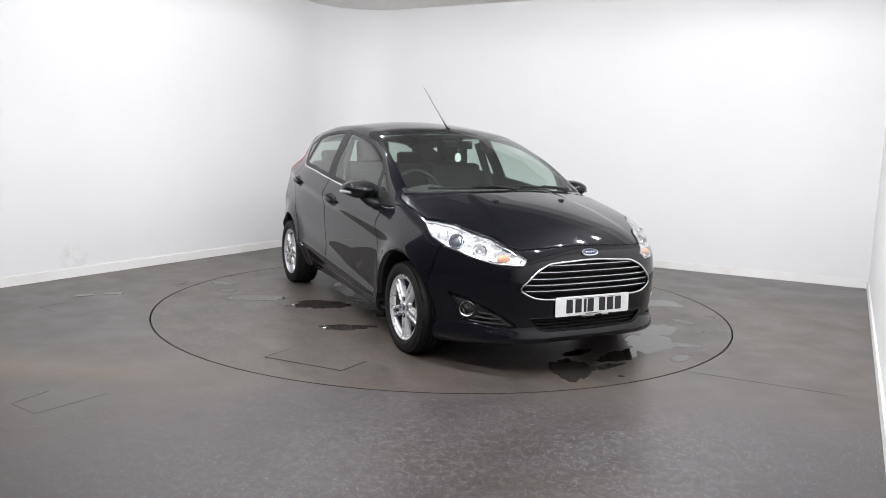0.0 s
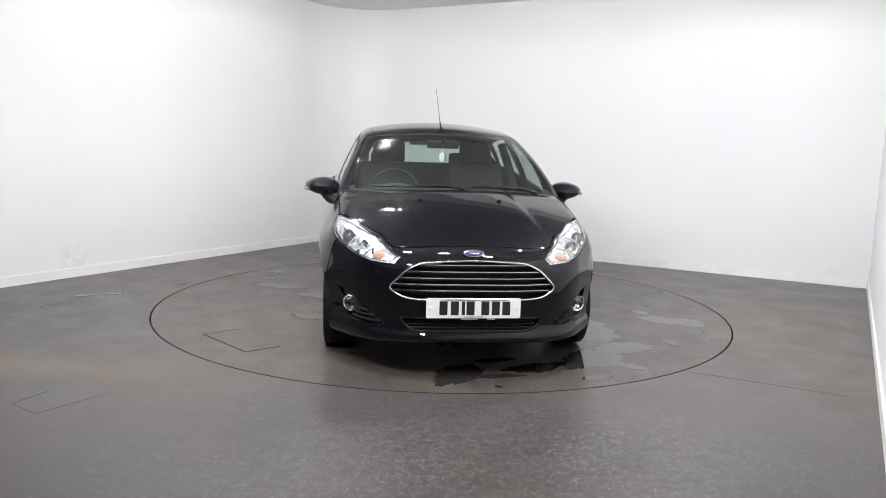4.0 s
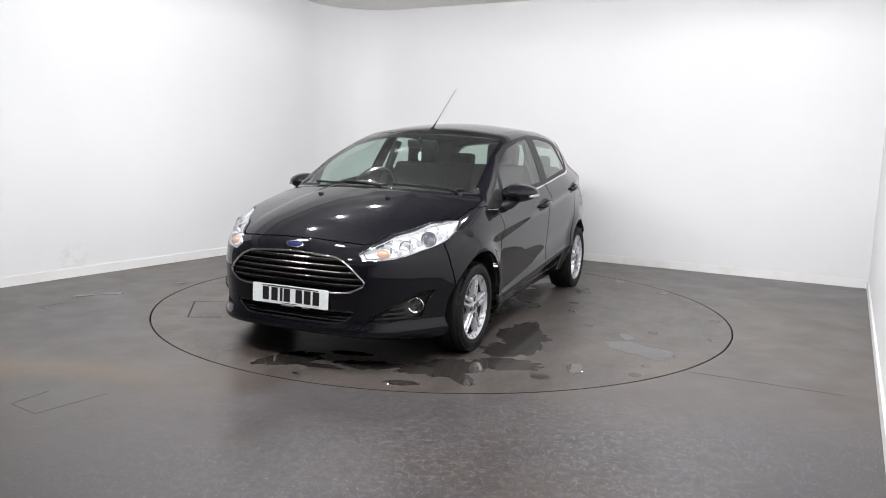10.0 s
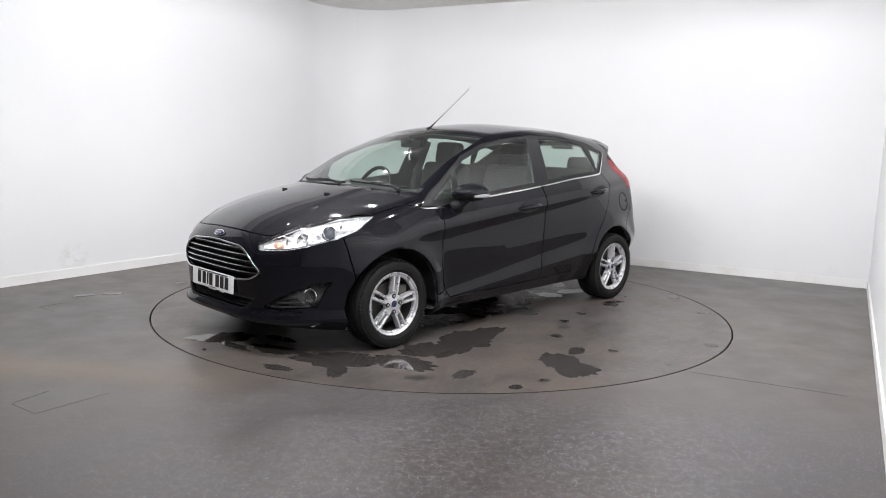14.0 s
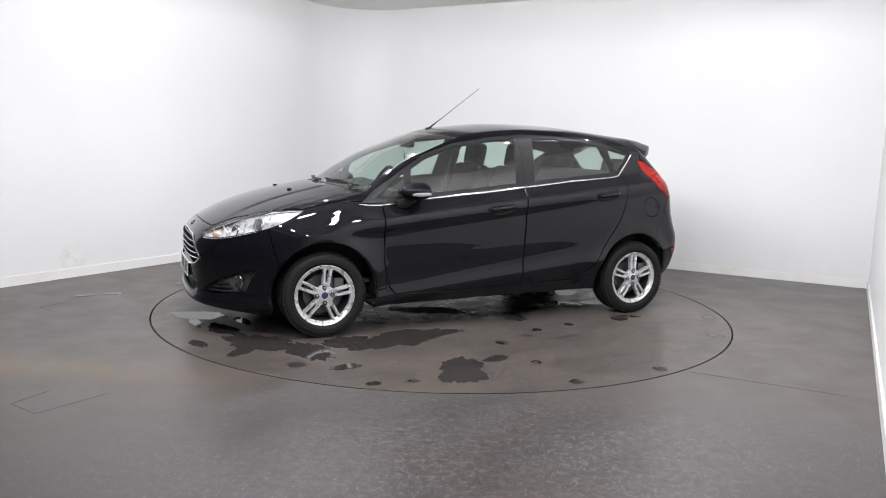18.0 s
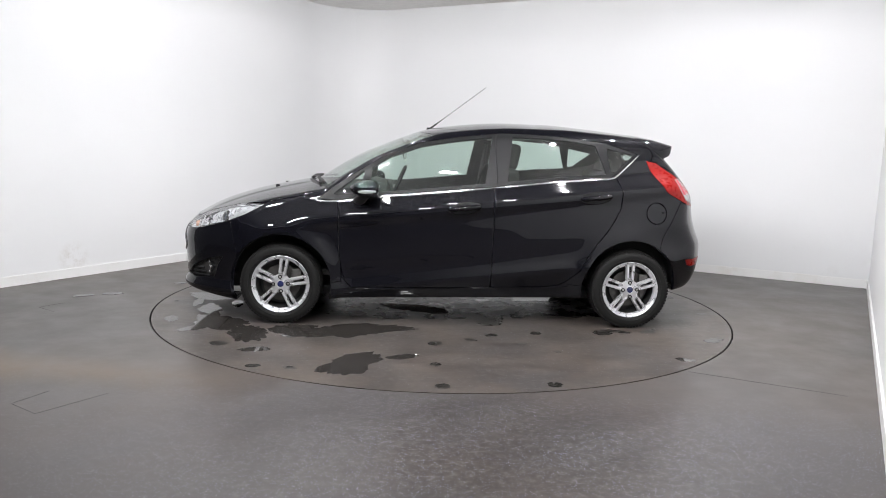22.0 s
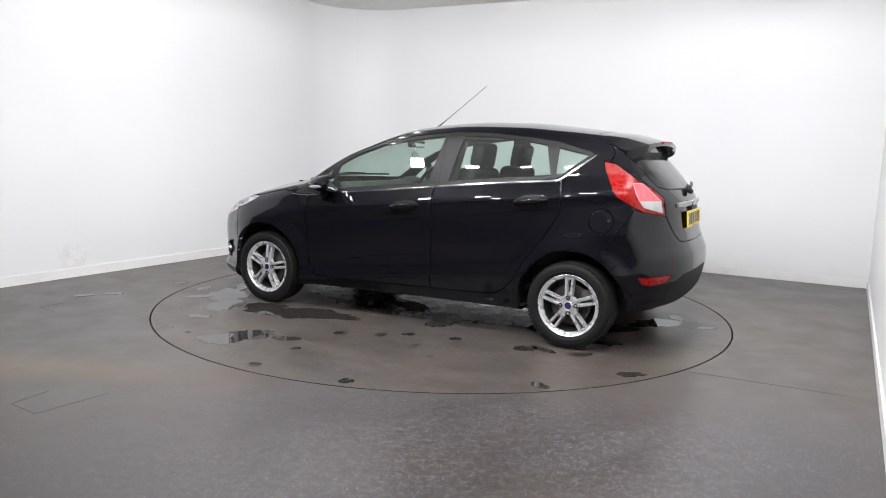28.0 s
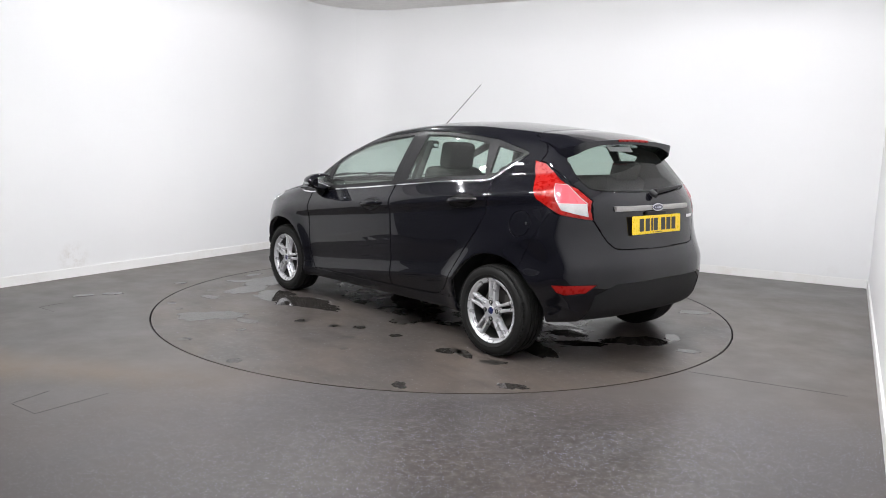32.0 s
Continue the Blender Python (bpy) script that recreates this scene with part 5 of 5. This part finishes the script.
def front_end():
    g = empty("grille")
    g.parent = car
    g["label"] = "black grille with chrome-edged bars and a chrome surround"
    pts = soften(loop_points(FRONT["grille"], 0.02), 2)
    line = [nose_point(y, z, 0.002).tolist() for y, z in pts]
    part("surround", tube(line, 0.0065, 10, None, True), CHROME, g, "chrome grille surround")
    pts = soften(loop_points(FRONT["lower_grille"], 0.02), 2)
    line = [nose_point(y, z, -0.004).tolist() for y, z in pts]
    part("lower_surround", tube(line, 0.006, 8, None, True), TRIM_BLACK, g)
    for k, z in enumerate((0.625, 0.590, 0.555, 0.521, 0.487)):
        half = np.interp(z, [0.447, 0.498, 0.512, 0.606, 0.644, 0.658], [0.36, 0.462, 0.462, 0.37, 0.29, 0.05]) - 0.01
        bar_across(z, half, 0.03, 0.013, 0.004, PLASTIC, g, "grille_bar", 0.014)
        line = [nose_point(-half + 2 * half * i / 20, z + 0.008, -0.006).tolist() for i in range(21)]
        part("bar_edge", tube(line, 0.0034, 8), CHROME, g, "thin chrome edge")
    for z in (0.322, 0.303, 0.284):
        half = np.interp(z, [0.262, 0.278, 0.341], [0.30, 0.345, 0.40]) - 0.01
        bar_across(z, half, 0.03, 0.009, 0.004, PLASTIC, g, "lower_bar", 0.02)
    # dark backing behind the openings
    bm = bmesh.new()
    rows = []
    for i in range(25):
        y = -0.5 + i / 24
        rows.append([bm.verts.new((nose_point(y, z)[0] - 0.065, y, z)) for z in (0.24, 0.36, 0.45, 0.56, 0.67)])
    for r, s in zip(rows, rows[1:]):
        for k in range(4):
            bm.faces.new((r[k], s[k], s[k + 1], r[k + 1]))
    part("backing", bm, PLASTIC, g, "dark mesh behind the bars")
    badge(car, nose_point(0.0, 0.694, 0.002).tolist(), -38)
    plate(car, (nose_point(0.0, 0.40)[0] + 0.008, 0.0, 0.402), -2, PLATE_WHITE)
    part("plate_holder", box(0.02, 0.44, 0.05, (nose_point(0.0, 0.40)[0] - 0.008, 0, 0.375), 0.006), PLASTIC, car)
    for y, w in ((-0.02, 0.09), (0.10, 0.045)):
        part("plate_clip", box(0.006, w, 0.009, (nose_point(y, 0.345)[0] + 0.006, y, 0.339), 0.002), WHITE_PLASTIC, car, "pale plastic clip under the plate")
    # bonnet join line, washer jets
    for y in (0.25, -0.25):
        q = top_point(1.352, abs(y), 0.0)
        part("washer_jet", box(0.03, 0.028, 0.012, (q[0], y, q[2] + 0.004), 0.004), TRIM_BLACK, car)
    for s in (1, -1):
        # headlamp: bowl, projector, reflector steps, amber corner
        h = empty("headlight")
        h.parent = car
        h["label"] = "bright clear headlamp with a chrome bowl"
        faces = areas["headlight"]
        index, pts, polys = {}, [], []
        for f in faces:
            ids = []
            for v in f.verts:
                if v not in index:
                    index[v] = len(pts)
                    pts.append(v.co[:])
                ids.append(index[v])
            polys.append(ids if s > 0 else ids[::-1])
        p = np.array(pts)
        nrm = solid_normal(p)
        cx, cz = (p[:, 0] - 1.70) / 0.30, (p[:, 2] - 0.735) / 0.08
        deep = 0.012 + 0.040 * np.clip(1 - np.abs(cz + 0.3 * cx), 0, 1) * np.clip(1.25 - np.abs(cx), 0, 1)
        deep = deep + 0.004 * np.sin(p[:, 0] * 260) * (p[:, 0] > 1.72)
        p = p - nrm * deep[:, None]
        p[:, 1] *= s
        me = bpy.data.meshes.new("bowl")
        me.from_pydata(p.tolist(), [], polys)
        mesh_part("bowl", me, BOWL, h, "chrome lamp bowl")

        def lamp_at(x, z, inward):
            y = flank(x, z)
            q = np.array([[x, y, z]])
            n0 = solid_normal(q)[0]
            c = q[0] - n0 * inward
            d = Vector((n0[0] * 0.75 + 0.35, n0[1] * 0.5 * s, n0[2] * 0.35)).normalized()
            return Matrix.Translation((c[0], c[1] * s, c[2])) @ d.to_track_quat("Y", "Z").to_matrix().to_4x4()
        m = lamp_at(1.655, 0.752, 0.034)
        part("projector_ring", lathe([(0.030, -0.02), (0.044, -0.004), (0.047, 0.010), (0.043, 0.016), (0.036, 0.008)], 28, None, m), CHROME, h)
        part("projector_lens", lathe([(0.0, 0.020), (0.015, 0.0175), (0.028, 0.010), (0.034, 0.0)], 24, None, m), material("dark_bulb_glass", (0.10, 0.11, 0.13), 0.05, 0.0, Coat_Weight=1.0) if s > 0 else bpy.data.materials["dark_bulb_glass"], h, "round projector lens")
        m = lamp_at(1.79, 0.710, 0.030)
        part("beam_bowl", lathe([(0.006, -0.02), (0.020, -0.010), (0.034, 0.008), (0.038, 0.012), (0.042, 0.006)], 24, None, m), CHROME, h)
        part("beam_bulb", lathe([(0.0, 0.010), (0.006, 0.006), (0.008, -0.01)], 12, None, m), WHITE_PLASTIC, h)
        m = lamp_at(1.900, 0.672, 0.016)
        part("turn_signal", lathe([(0.0, 0.012), (0.020, 0.010), (0.030, 0.002), (0.034, -0.012)], 20, None, m @ Matrix.Diagonal((1.15, 1.0, 0.8, 1.0))), AMBER, h, "amber turn signal")
        for t in (0.0, 0.33, 0.66, 1.0):
            x, z = 1.58 + 0.28 * t, 0.792 - 0.10 * t
            m = lamp_at(x, z, 0.016)
            part("bowl_rib", box(0.010, 0.006, 0.034, (0, 0, 0), 0.002, None, m), CHROME, h)
        edge = []
        for (a, b), (c, d) in zip(SIDE["headlight"], SIDE["headlight"][1:] + SIDE["headlight"][:1]):
            for i in range(3):
                x, z = a + (c - a) * i / 3, b + (d - b) * i / 3
                x, z = 1.69 + (x - 1.69) * 0.95, 0.737 + (z - 0.737) * 0.90
                y = flank(x, z)
                n0 = solid_normal(np.array([[x, y, z]]))[0]
                q = np.array((x, y, z)) - n0 * 0.012
                edge.append((q[0], q[1] * s, q[2]))
        part("bezel", tube(edge, 0.0035, 6, None, True), CHROME, h, "chrome bezel round the bowl")
        for x0, z0, x1, z1 in ((1.715, 0.772, 1.700, 0.700), (1.845, 0.728, 1.835, 0.655)):
            line = []
            for i in range(6):
                x, z = x0 + (x1 - x0) * i / 5, z0 + (z1 - z0) * i / 5
                y = flank(x, z)
                q = np.array((x, y, z)) - solid_normal(np.array([[x, y, z]]))[0] * 0.018
                line.append((q[0], q[1] * s, q[2]))
            part("divider", tube(line, 0.005, 6), BOWL, h, "silver divider between the lamps")
        # fog lamp and the recess's ribs
        f = empty("fog_lamp")
        f.parent = car
        f["label"] = "round clear fog lamp with a chrome ring"
        c = nose_point(0.666, 0.372, -0.010)
        d = Vector((0.93, 0.36 * s, -0.05)).normalized()
        m = Matrix.Translation((c[0], c[1] * s, c[2])) @ d.to_track_quat("Y", "Z").to_matrix().to_4x4()
        part("ring", lathe([(0.030, -0.03), (0.045, -0.002), (0.047, 0.004), (0.044, 0.008), (0.038, 0.004)], 32, None, m), CHROME, f)
        part("lens", lathe([(0.0, 0.010), (0.018, 0.008), (0.030, 0.004), (0.037, 0.000)], 28, None, m), LENS, f, "clear fog lamp lens")
        part("reflector", lathe([(0.0, -0.030), (0.010, -0.028), (0.026, -0.016), (0.036, 0.0)], 28, None, m), MIRROR, f)
        part("bulb", lathe([(0.0, -0.004), (0.007, -0.006), (0.008, -0.026)], 12, None, m), INK, f)
        for k, (z, ya, yb) in enumerate(((0.300, 0.50, 0.655), (0.326, 0.53, 0.635), (0.352, 0.565, 0.62))):
            line = [(lambda q: (q[0], q[1] * s, q[2]))(nose_point(ya + (yb - ya) * i / 6, z + 0.004 * i / 6, -0.016)) for i in range(7)]
            part("recess_rib", tube(line, 0.007, 6), PLASTIC, car)


front_end()


def wipers():
    def base(y):
        return 1.097 - 0.36 * y * y

    def blade(y0, y1, arm_y, n, gap):
        w = empty("wiper")
        w.parent = car
        w["label"] = "black windscreen wiper"
        line = []
        for i in range(n + 1):
            y = y0 + (y1 - y0) * i / n
            q = top_point(base(y) - gap * (0.3 + i / n), abs(y), 0.010)
            line.append((q[0], y, q[2]))
        part("blade", tube(line, 0.0075, 6), TRIM_BLACK, w)
        a = top_point(base(arm_y) + 0.012, abs(arm_y), 0.006)
        mid = line[int(len(line) * 0.55)]
        pts = [(a[0], arm_y, a[2]), (a[0] - 0.006, arm_y + (mid[1] - arm_y) * 0.4, a[2] + 0.016 + (mid[2] - a[2]) * 0.3), (mid[0] + 0.003, mid[1], mid[2] + 0.010)]
        part("arm", tube(pts, [0.011, 0.008, 0.006], 8), TRIM_BLACK, w)
        part("pivot_cap", lathe([(0.0, 0.014), (0.012, 0.011), (0.016, 0.0)], 16, None, Matrix.Translation(pts[0]) @ Matrix.Rotation(radians(90), 4, "X")), TRIM_BLACK, w)
    blade(0.10, -0.54, 0.06, 14, 0.016)
    blade(0.60, 0.12, 0.56, 12, 0.030)


wipers()


def mirrors():
    for s, side in ((1, None), (-1, "right")):
        mi = empty("door_mirror")
        mi.parent = car
        mi["label"] = "black door mirror with a clear turn signal"
        c = Vector((0.612, 0.880 * s, 0.965))
        bm = bmesh.new()
        bmesh.ops.create_uvsphere(bm, u_segments=32, v_segments=20, radius=1.0)
        for v in bm.verts:
            x, y, z = v.co
            k = 1 - 0.16 * y
            x2 = 0.140 * x if x > 0 else 0.050 * x
            x2 = max(x2, -0.036)
            v.co = (x2 - 0.05 * y * abs(y) * 0.35, 0.115 * y, 0.062 * z * k * (1.0 if z > 0 else 0.92) + 0.006 * y)
        for v in bm.verts:
            v.co.y *= s
            v.co *= 1.08
            v.co += c
        bmesh.ops.recalc_face_normals(bm, faces=bm.faces)
        part("housing", bm, PAINT, mi)
        gl = slab(oval(0.094, 0.047, 32), 0.004, None, Matrix.Translation(c + Vector((-0.040, 0.0, -0.001))) @ Matrix.Rotation(radians(-90 - 4 * s), 4, "Z") @ Matrix.Rotation(radians(90), 4, "X"), 0.001)
        part("mirror_glass", gl, MIRROR, mi, "mirror glass")
        line = []
        for i in range(8):
            a = i / 7
            phi = radians(48 + 46 * a)
            line.append((c.x + 0.148 * math.cos(phi) * 1.0 - 0.019 * math.sin(phi) ** 2, c.y + s * 0.1225 * math.sin(phi), c.z - 0.016 + 0.006 * a))
        part("turn_signal", tube(line, [0.007, 0.010, 0.012, 0.0135, 0.0135, 0.013, 0.011, 0.006], 8), LENS_CLEAR, mi, "clear silvery turn signal")
        root = Vector((0.715, 0.785 * s, 0.872))
        bm = tube([root + Vector((0, -0.03 * s, -0.01)), root, Vector((0.685, 0.832 * s, 0.890)), Vector((0.655, 0.868 * s, 0.925)), Vector((0.635, 0.88 * s, 0.945))], [0.034, 0.036, 0.034, 0.030, 0.032], 12)
        part("foot", bm, TRIM_BLACK, mi)


LENS_CLEAR = material("silvery_lens", (0.30, 0.30, 0.32), 0.25, 0.4, Coat_Weight=0.6)
mirrors()


def aerial():
    a, t = Vector((0.207, 0, 1.392)), Vector((-0.241, 0, 1.735))
    ob = empty("aerial")
    ob.parent = car
    part("base", lathe([(0.0, 0.022), (0.008, 0.022), (0.016, 0.008), (0.022, 0.0)], 16, None, Matrix.Translation(a - Vector((0, 0, 0.003))) @ Matrix.Rotation(radians(90), 4, "X")), TRIM_BLACK, ob)
    part("foot", tube([a, a + (t - a) * 0.12, a + (t - a) * 0.22], [0.009, 0.0065, 0.0035], 8), TRIM_BLACK, ob)
    part("mast", tube([a + (t - a) * 0.2, t], [0.0034, 0.0026], 6), MAST, ob, "thin grey aerial mast")


aerial()


# ---- rear: spoiler, wiper, plate, badge, strip ----
def rear_end():
    gate = doors["tailgate"]
    bm = bmesh.new()
    rows = []
    n = 40
    for i in range(n + 1):
        y = -0.545 + 1.09 * i / n
        k = abs(y) / 0.545
        front = top_point(-1.31, min(abs(y), 0.50), 0.002)
        fz = front[2] - max(0, abs(y) - 0.50) * 0.8
        tipx = -1.632 + 0.035 * k ** 2 + 0.10 * max(0, k - 0.88) / 0.12
        tipz = 1.343 - 0.035 * k ** 2 - 0.03 * max(0, k - 0.85) / 0.15
        under = 0.030 + 0.045 * max(0.0, (k - 0.55) / 0.45) ** 1.5
        midx = (-1.31 + tipx) / 2
        midz = (fz + tipz) / 2 + 0.010
        row = [(-1.295, y, fz - 0.004), (-1.34, y, fz + 0.002 - 0.004), (midx, y, midz), (tipx + 0.03, y, tipz + 0.006), (tipx, y, tipz - 0.002), (tipx - 0.003, y, tipz - 0.012), (tipx + 0.004, y, tipz - under), (-1.53 + 0.06 * k * k, y, 1.298 - 0.05 * k * k), (-1.47 + 0.05 * k * k, y, 1.312 - 0.04 * k * k)]
        rows.append([bm.verts.new(v) for v in row])
    m = len(rows[0])
    for r, s in zip(rows, rows[1:]):
        for k in range(m):
            bm.faces.new((r[k], r[(k + 1) % m], s[(k + 1) % m], s[k]))
    bm.faces.new(rows[0]), bm.faces.new(rows[-1][::-1])
    bmesh.ops.recalc_face_normals(bm, faces=bm.faces)
    part("spoiler", bm, PAINT, gate, "black roof spoiler")
    line = [(-1.636 + 0.035 * (abs(y) / 0.545) ** 2, y, 1.336 - 0.035 * (abs(y) / 0.545) ** 2) for y in np.linspace(-0.15, 0.15, 9)]
    part("brake_light", tube(line, 0.0085, 8), RED_LENS, gate, "red high brake light")
    q = [nose_point(y, z, 0.003, True) for y, z in ((0.13, 1.296), (-0.11, 1.296), (-0.11, 1.268), (0.13, 1.268))]
    bm = bmesh.new()
    bm.faces.new([bm.verts.new(v.tolist()) for v in q])
    g = bmesh.ops.extrude_face_region(bm, geom=bm.faces[:])
    bmesh.ops.translate(bm, vec=(-0.002, 0, 0.001), verts=[v for v in g["geom"] if isinstance(v, bmesh.types.BMVert)])
    part("window_sticker", bm, WHITE_PLASTIC, gate, "pale green and white window sticker", smooth=False)
    # bright strip, badge and plate
    bm = bmesh.new()
    rows = []
    for i in range(21):
        y = -0.385 + 0.77 * i / 20
        x = nose_point(y, 0.934, 0.0, True)[0]
        rows.append([bm.verts.new(v) for v in ((x + 0.004, y, 0.918), (x - 0.012, y, 0.920), (x - 0.016, y, 0.934), (x - 0.012, y, 0.948), (x + 0.004, y, 0.950))])
    for r, s in zip(rows, rows[1:]):
        for k in range(4):
            bm.faces.new((r[k], r[k + 1], s[k + 1], s[k]))
    bm.faces.new(rows[0]), bm.faces.new(rows[-1][::-1])
    bmesh.ops.recalc_face_normals(bm, faces=bm.faces)
    part("bright_strip", bm, STEEL, gate, "satin silver strip over the plate")
    x = nose_point(0.0, 0.937, 0.0, True)[0]
    badge(gate, (x - 0.015, 0.0, 0.937), -6, True)
    plate(car, (nose_point(0, 0.835, 0.010, True)[0], 0.012, 0.835), -4, PLATE_YELLOW, True)
    b = None
    for y, w in ((-0.385, 0.018), (-0.41, 0.018), (-0.433, 0.018), (-0.456, 0.018)):
        q = nose_point(y, 0.868, 0.003, True)
        b = box(0.004, w, 0.020, tuple(q), 0.001, b)
    part("trim_badge", b, CHROME, gate, "small chrome model badge")
    w = empty("rear_wiper")
    w.parent = car
    w["label"] = "black rear window wiper"
    a = nose_point(0.0, 1.012, 0.03, True)
    line = [tuple(nose_point(-0.03 - 0.38 * i / 8, 1.030 + 0.028 * i / 8, 0.026, True)) for i in range(9)]
    part("blade", tube(line, [0.018, 0.017, 0.015, 0.013, 0.012, 0.011, 0.010, 0.009, 0.005], 8), TRIM_BLACK, w)
    part("pivot", lathe([(0.0, 0.020), (0.014, 0.017), (0.020, 0.0), (0.02, -0.03)], 18, None, Matrix.Translation(a.tolist()) @ Matrix.Rotation(radians(75), 4, "Z") @ Matrix.Rotation(radians(-25), 4, "X")), TRIM_BLACK, w)
    b = box(0.03, 0.20, 0.03, (nose_point(0, 0.90, 0.004, True)[0], 0.012, 0.900), 0.006)
    part("plate_lamp_housing", b, TRIM_BLACK, gate)


rear_end()


# ---- cabin ----
def seat(x, y):
    s = empty("front_seat")
    s.parent = car
    s["label"] = "charcoal cloth front seat with a headrest"
    part("cushion", box(0.52, 0.50, 0.16, (x + 0.22, y, 0.52), 0.06, segs=4), CLOTH, s)
    part("backrest", box(0.15, 0.48, 0.60, (0, 0, 0), 0.065, None, Matrix.Translation((x - 0.04, y, 0.83)) @ Matrix.Rotation(radians(-14), 4, "Y"), 4), CLOTH, s)
    part("headrest", box(0.10, 0.27, 0.19, (0, 0, 0), 0.045, None, Matrix.Translation((x - 0.13, y, 1.205)) @ Matrix.Rotation(radians(-10), 4, "Y"), 4), CLOTH, s)
    for d in (-0.055, 0.055):
        part("headrest_post", tube([(x - 0.10, y + d, 1.06), (x - 0.125, y + d, 1.16)], 0.006, 8), CHROME, s)


def cabin():
    seat(-0.28, 0.37)
    seat(-0.28, -0.37)
    r = empty("rear_bench")
    r.parent = car
    r["label"] = "charcoal cloth rear bench with headrests"
    part("cushion", box(0.50, 1.26, 0.16, (-0.92, 0, 0.56), 0.06, segs=4), CLOTH, r)
    part("backrest", box(0.14, 1.26, 0.56, (0, 0, 0), 0.06, None, Matrix.Translation((-1.20, 0, 0.83)) @ Matrix.Rotation(radians(-18), 4, "Y"), 4), CLOTH, r)
    for y in (0.38, -0.38):
        part("headrest", box(0.09, 0.25, 0.13, (0, 0, 0), 0.04, None, Matrix.Translation((-1.32, y, 1.135)) @ Matrix.Rotation(radians(-14), 4, "Y"), 4), CLOTH, r)
    bm = bmesh.new()
    rows = []
    for i in range(21):
        y = -0.70 + 1.40 * i / 20
        hump = 0.05 * math.exp(-((y + 0.36) / 0.17) ** 2) + 0.02 * math.exp(-(y / 0.15) ** 2)
        rows.append([bm.verts.new(v) for v in ((1.02 - 0.30 * y * y, y, 0.945), (0.80, y, 0.955), (0.62, y, 0.950 + hump), (0.53, y, 0.925 + hump), (0.50, y, 0.86), (0.56, y, 0.70), (0.70, y, 0.45), (1.0 - 0.3 * y * y, y, 0.45))])
    for a, b in zip(rows, rows[1:]):
        for k in range(8):
            bm.faces.new((a[k], a[(k + 1) % 8], b[(k + 1) % 8], b[k]))
    bm.faces.new(rows[0]), bm.faces.new(rows[-1][::-1])
    bmesh.ops.recalc_face_normals(bm, faces=bm.faces)
    part("dashboard", bm, CABIN, car, "dark grained dashboard")
    part("floor_pan", box(2.5, 1.30, 0.04, (-0.15, 0, 0.34), 0.01), CABIN, car)
    part("centre_console", box(0.75, 0.20, 0.28, (0.25, 0, 0.50), 0.05), CABIN, car)
    part("parcel_shelf", box(0.36, 1.16, 0.03, (-1.46, 0, 0.985), 0.01), CABIN, car, "dark parcel shelf")
    w = empty("steering_wheel", pose(0.455, -0.36, 0.915, 0, -24, 0))
    w.parent = car
    w["label"] = "black three-spoke steering wheel"
    part("rim", tube([(0, 0.183 * math.cos(2 * math.pi * i / 36), 0.183 * math.sin(2 * math.pi * i / 36)) for i in range(36)], 0.0155, 10, None, True), TRIM_BLACK, w)
    part("hub", box(0.06, 0.15, 0.12, (0.02, 0, -0.01), 0.03, segs=3), CABIN, w)
    for a in (0, 180, 270):
        c, s = math.cos(radians(a)), math.sin(radians(a))
        part("spoke", tube([(0.015, 0.05 * c, 0.05 * s), (0.0, 0.175 * c, 0.175 * s)], [0.020, 0.014], 8), STEEL if a != 270 else TRIM_BLACK, w)
    part("column", tube([(0.04, 0, 0), (0.22, 0, -0.06)], 0.045, 12), CABIN, w)
    m = empty("rear_view_mirror")
    m.parent = car
    part("shell", box(0.035, 0.24, 0.062, (0.372, 0, 1.281), 0.016, segs=3), TRIM_BLACK, m)
    part("glass", box(0.003, 0.215, 0.046, (0.353, 0, 1.281), 0.001), MIRROR, m)
    part("stalk", tube([(0.39, 0, 1.29), (0.425, 0, 1.325)], 0.011, 8), TRIM_BLACK, m)
    f = empty("air_freshener")
    f.parent = car
    f["label"] = "round white air freshener on a cord"
    part("disc", lathe([(0.0, 0.004), (0.026, 0.004), (0.029, 0.0), (0.026, -0.004), (0.0, -0.004)], 24, None, Matrix.Translation((0.388, -0.006, 1.187)) @ Matrix.Rotation(radians(60), 4, "Z")), TRIM_BLACK, f)
    part("label_face", lathe([(0.0, 0.0050), (0.026, 0.0050), (0.0265, 0.0042)], 24, None, Matrix.Translation((0.388, -0.006, 1.187)) @ Matrix.Rotation(radians(60), 4, "Z") @ Matrix.Diagonal((0.9, 1, 1.25, 1))), WHITE_PLASTIC, f)
    part("label_face", lathe([(0.0, -0.0050), (0.026, -0.0050), (0.0265, -0.0042)], 24, None, Matrix.Translation((0.388, -0.006, 1.187)) @ Matrix.Rotation(radians(60), 4, "Z") @ Matrix.Diagonal((0.9, 1, 1.25, 1))), WHITE_PLASTIC, f)
    part("cord", tube([(0.386, -0.006, 1.215), (0.38, 0, 1.262)], 0.0015, 5), WHITE_PLASTIC, f)
    for s in (1, -1):
        part("belt_pillar", tube([(-0.30, s * 0.66, 0.45), (-0.30, s * 0.70, 0.95), (-0.345, s * 0.585, 1.30)], 0.035, 8), CABIN, car)


cabin()


# ---- what moves ----
START, RATE = -62.40, -5.1873
CAR_X, CAR_Y = -0.0629, -0.0622


def motions():
    def turned(t):
        return pose(0, 0, 0, 0, 0, START + RATE * t)
    walk(table, [(t, turned(t)) for t in range(0, 33, 2)])
    walk(car, [(t, turned(t) @ pose(CAR_X, CAR_Y, 0)) for t in range(0, 33, 2)])


motions()
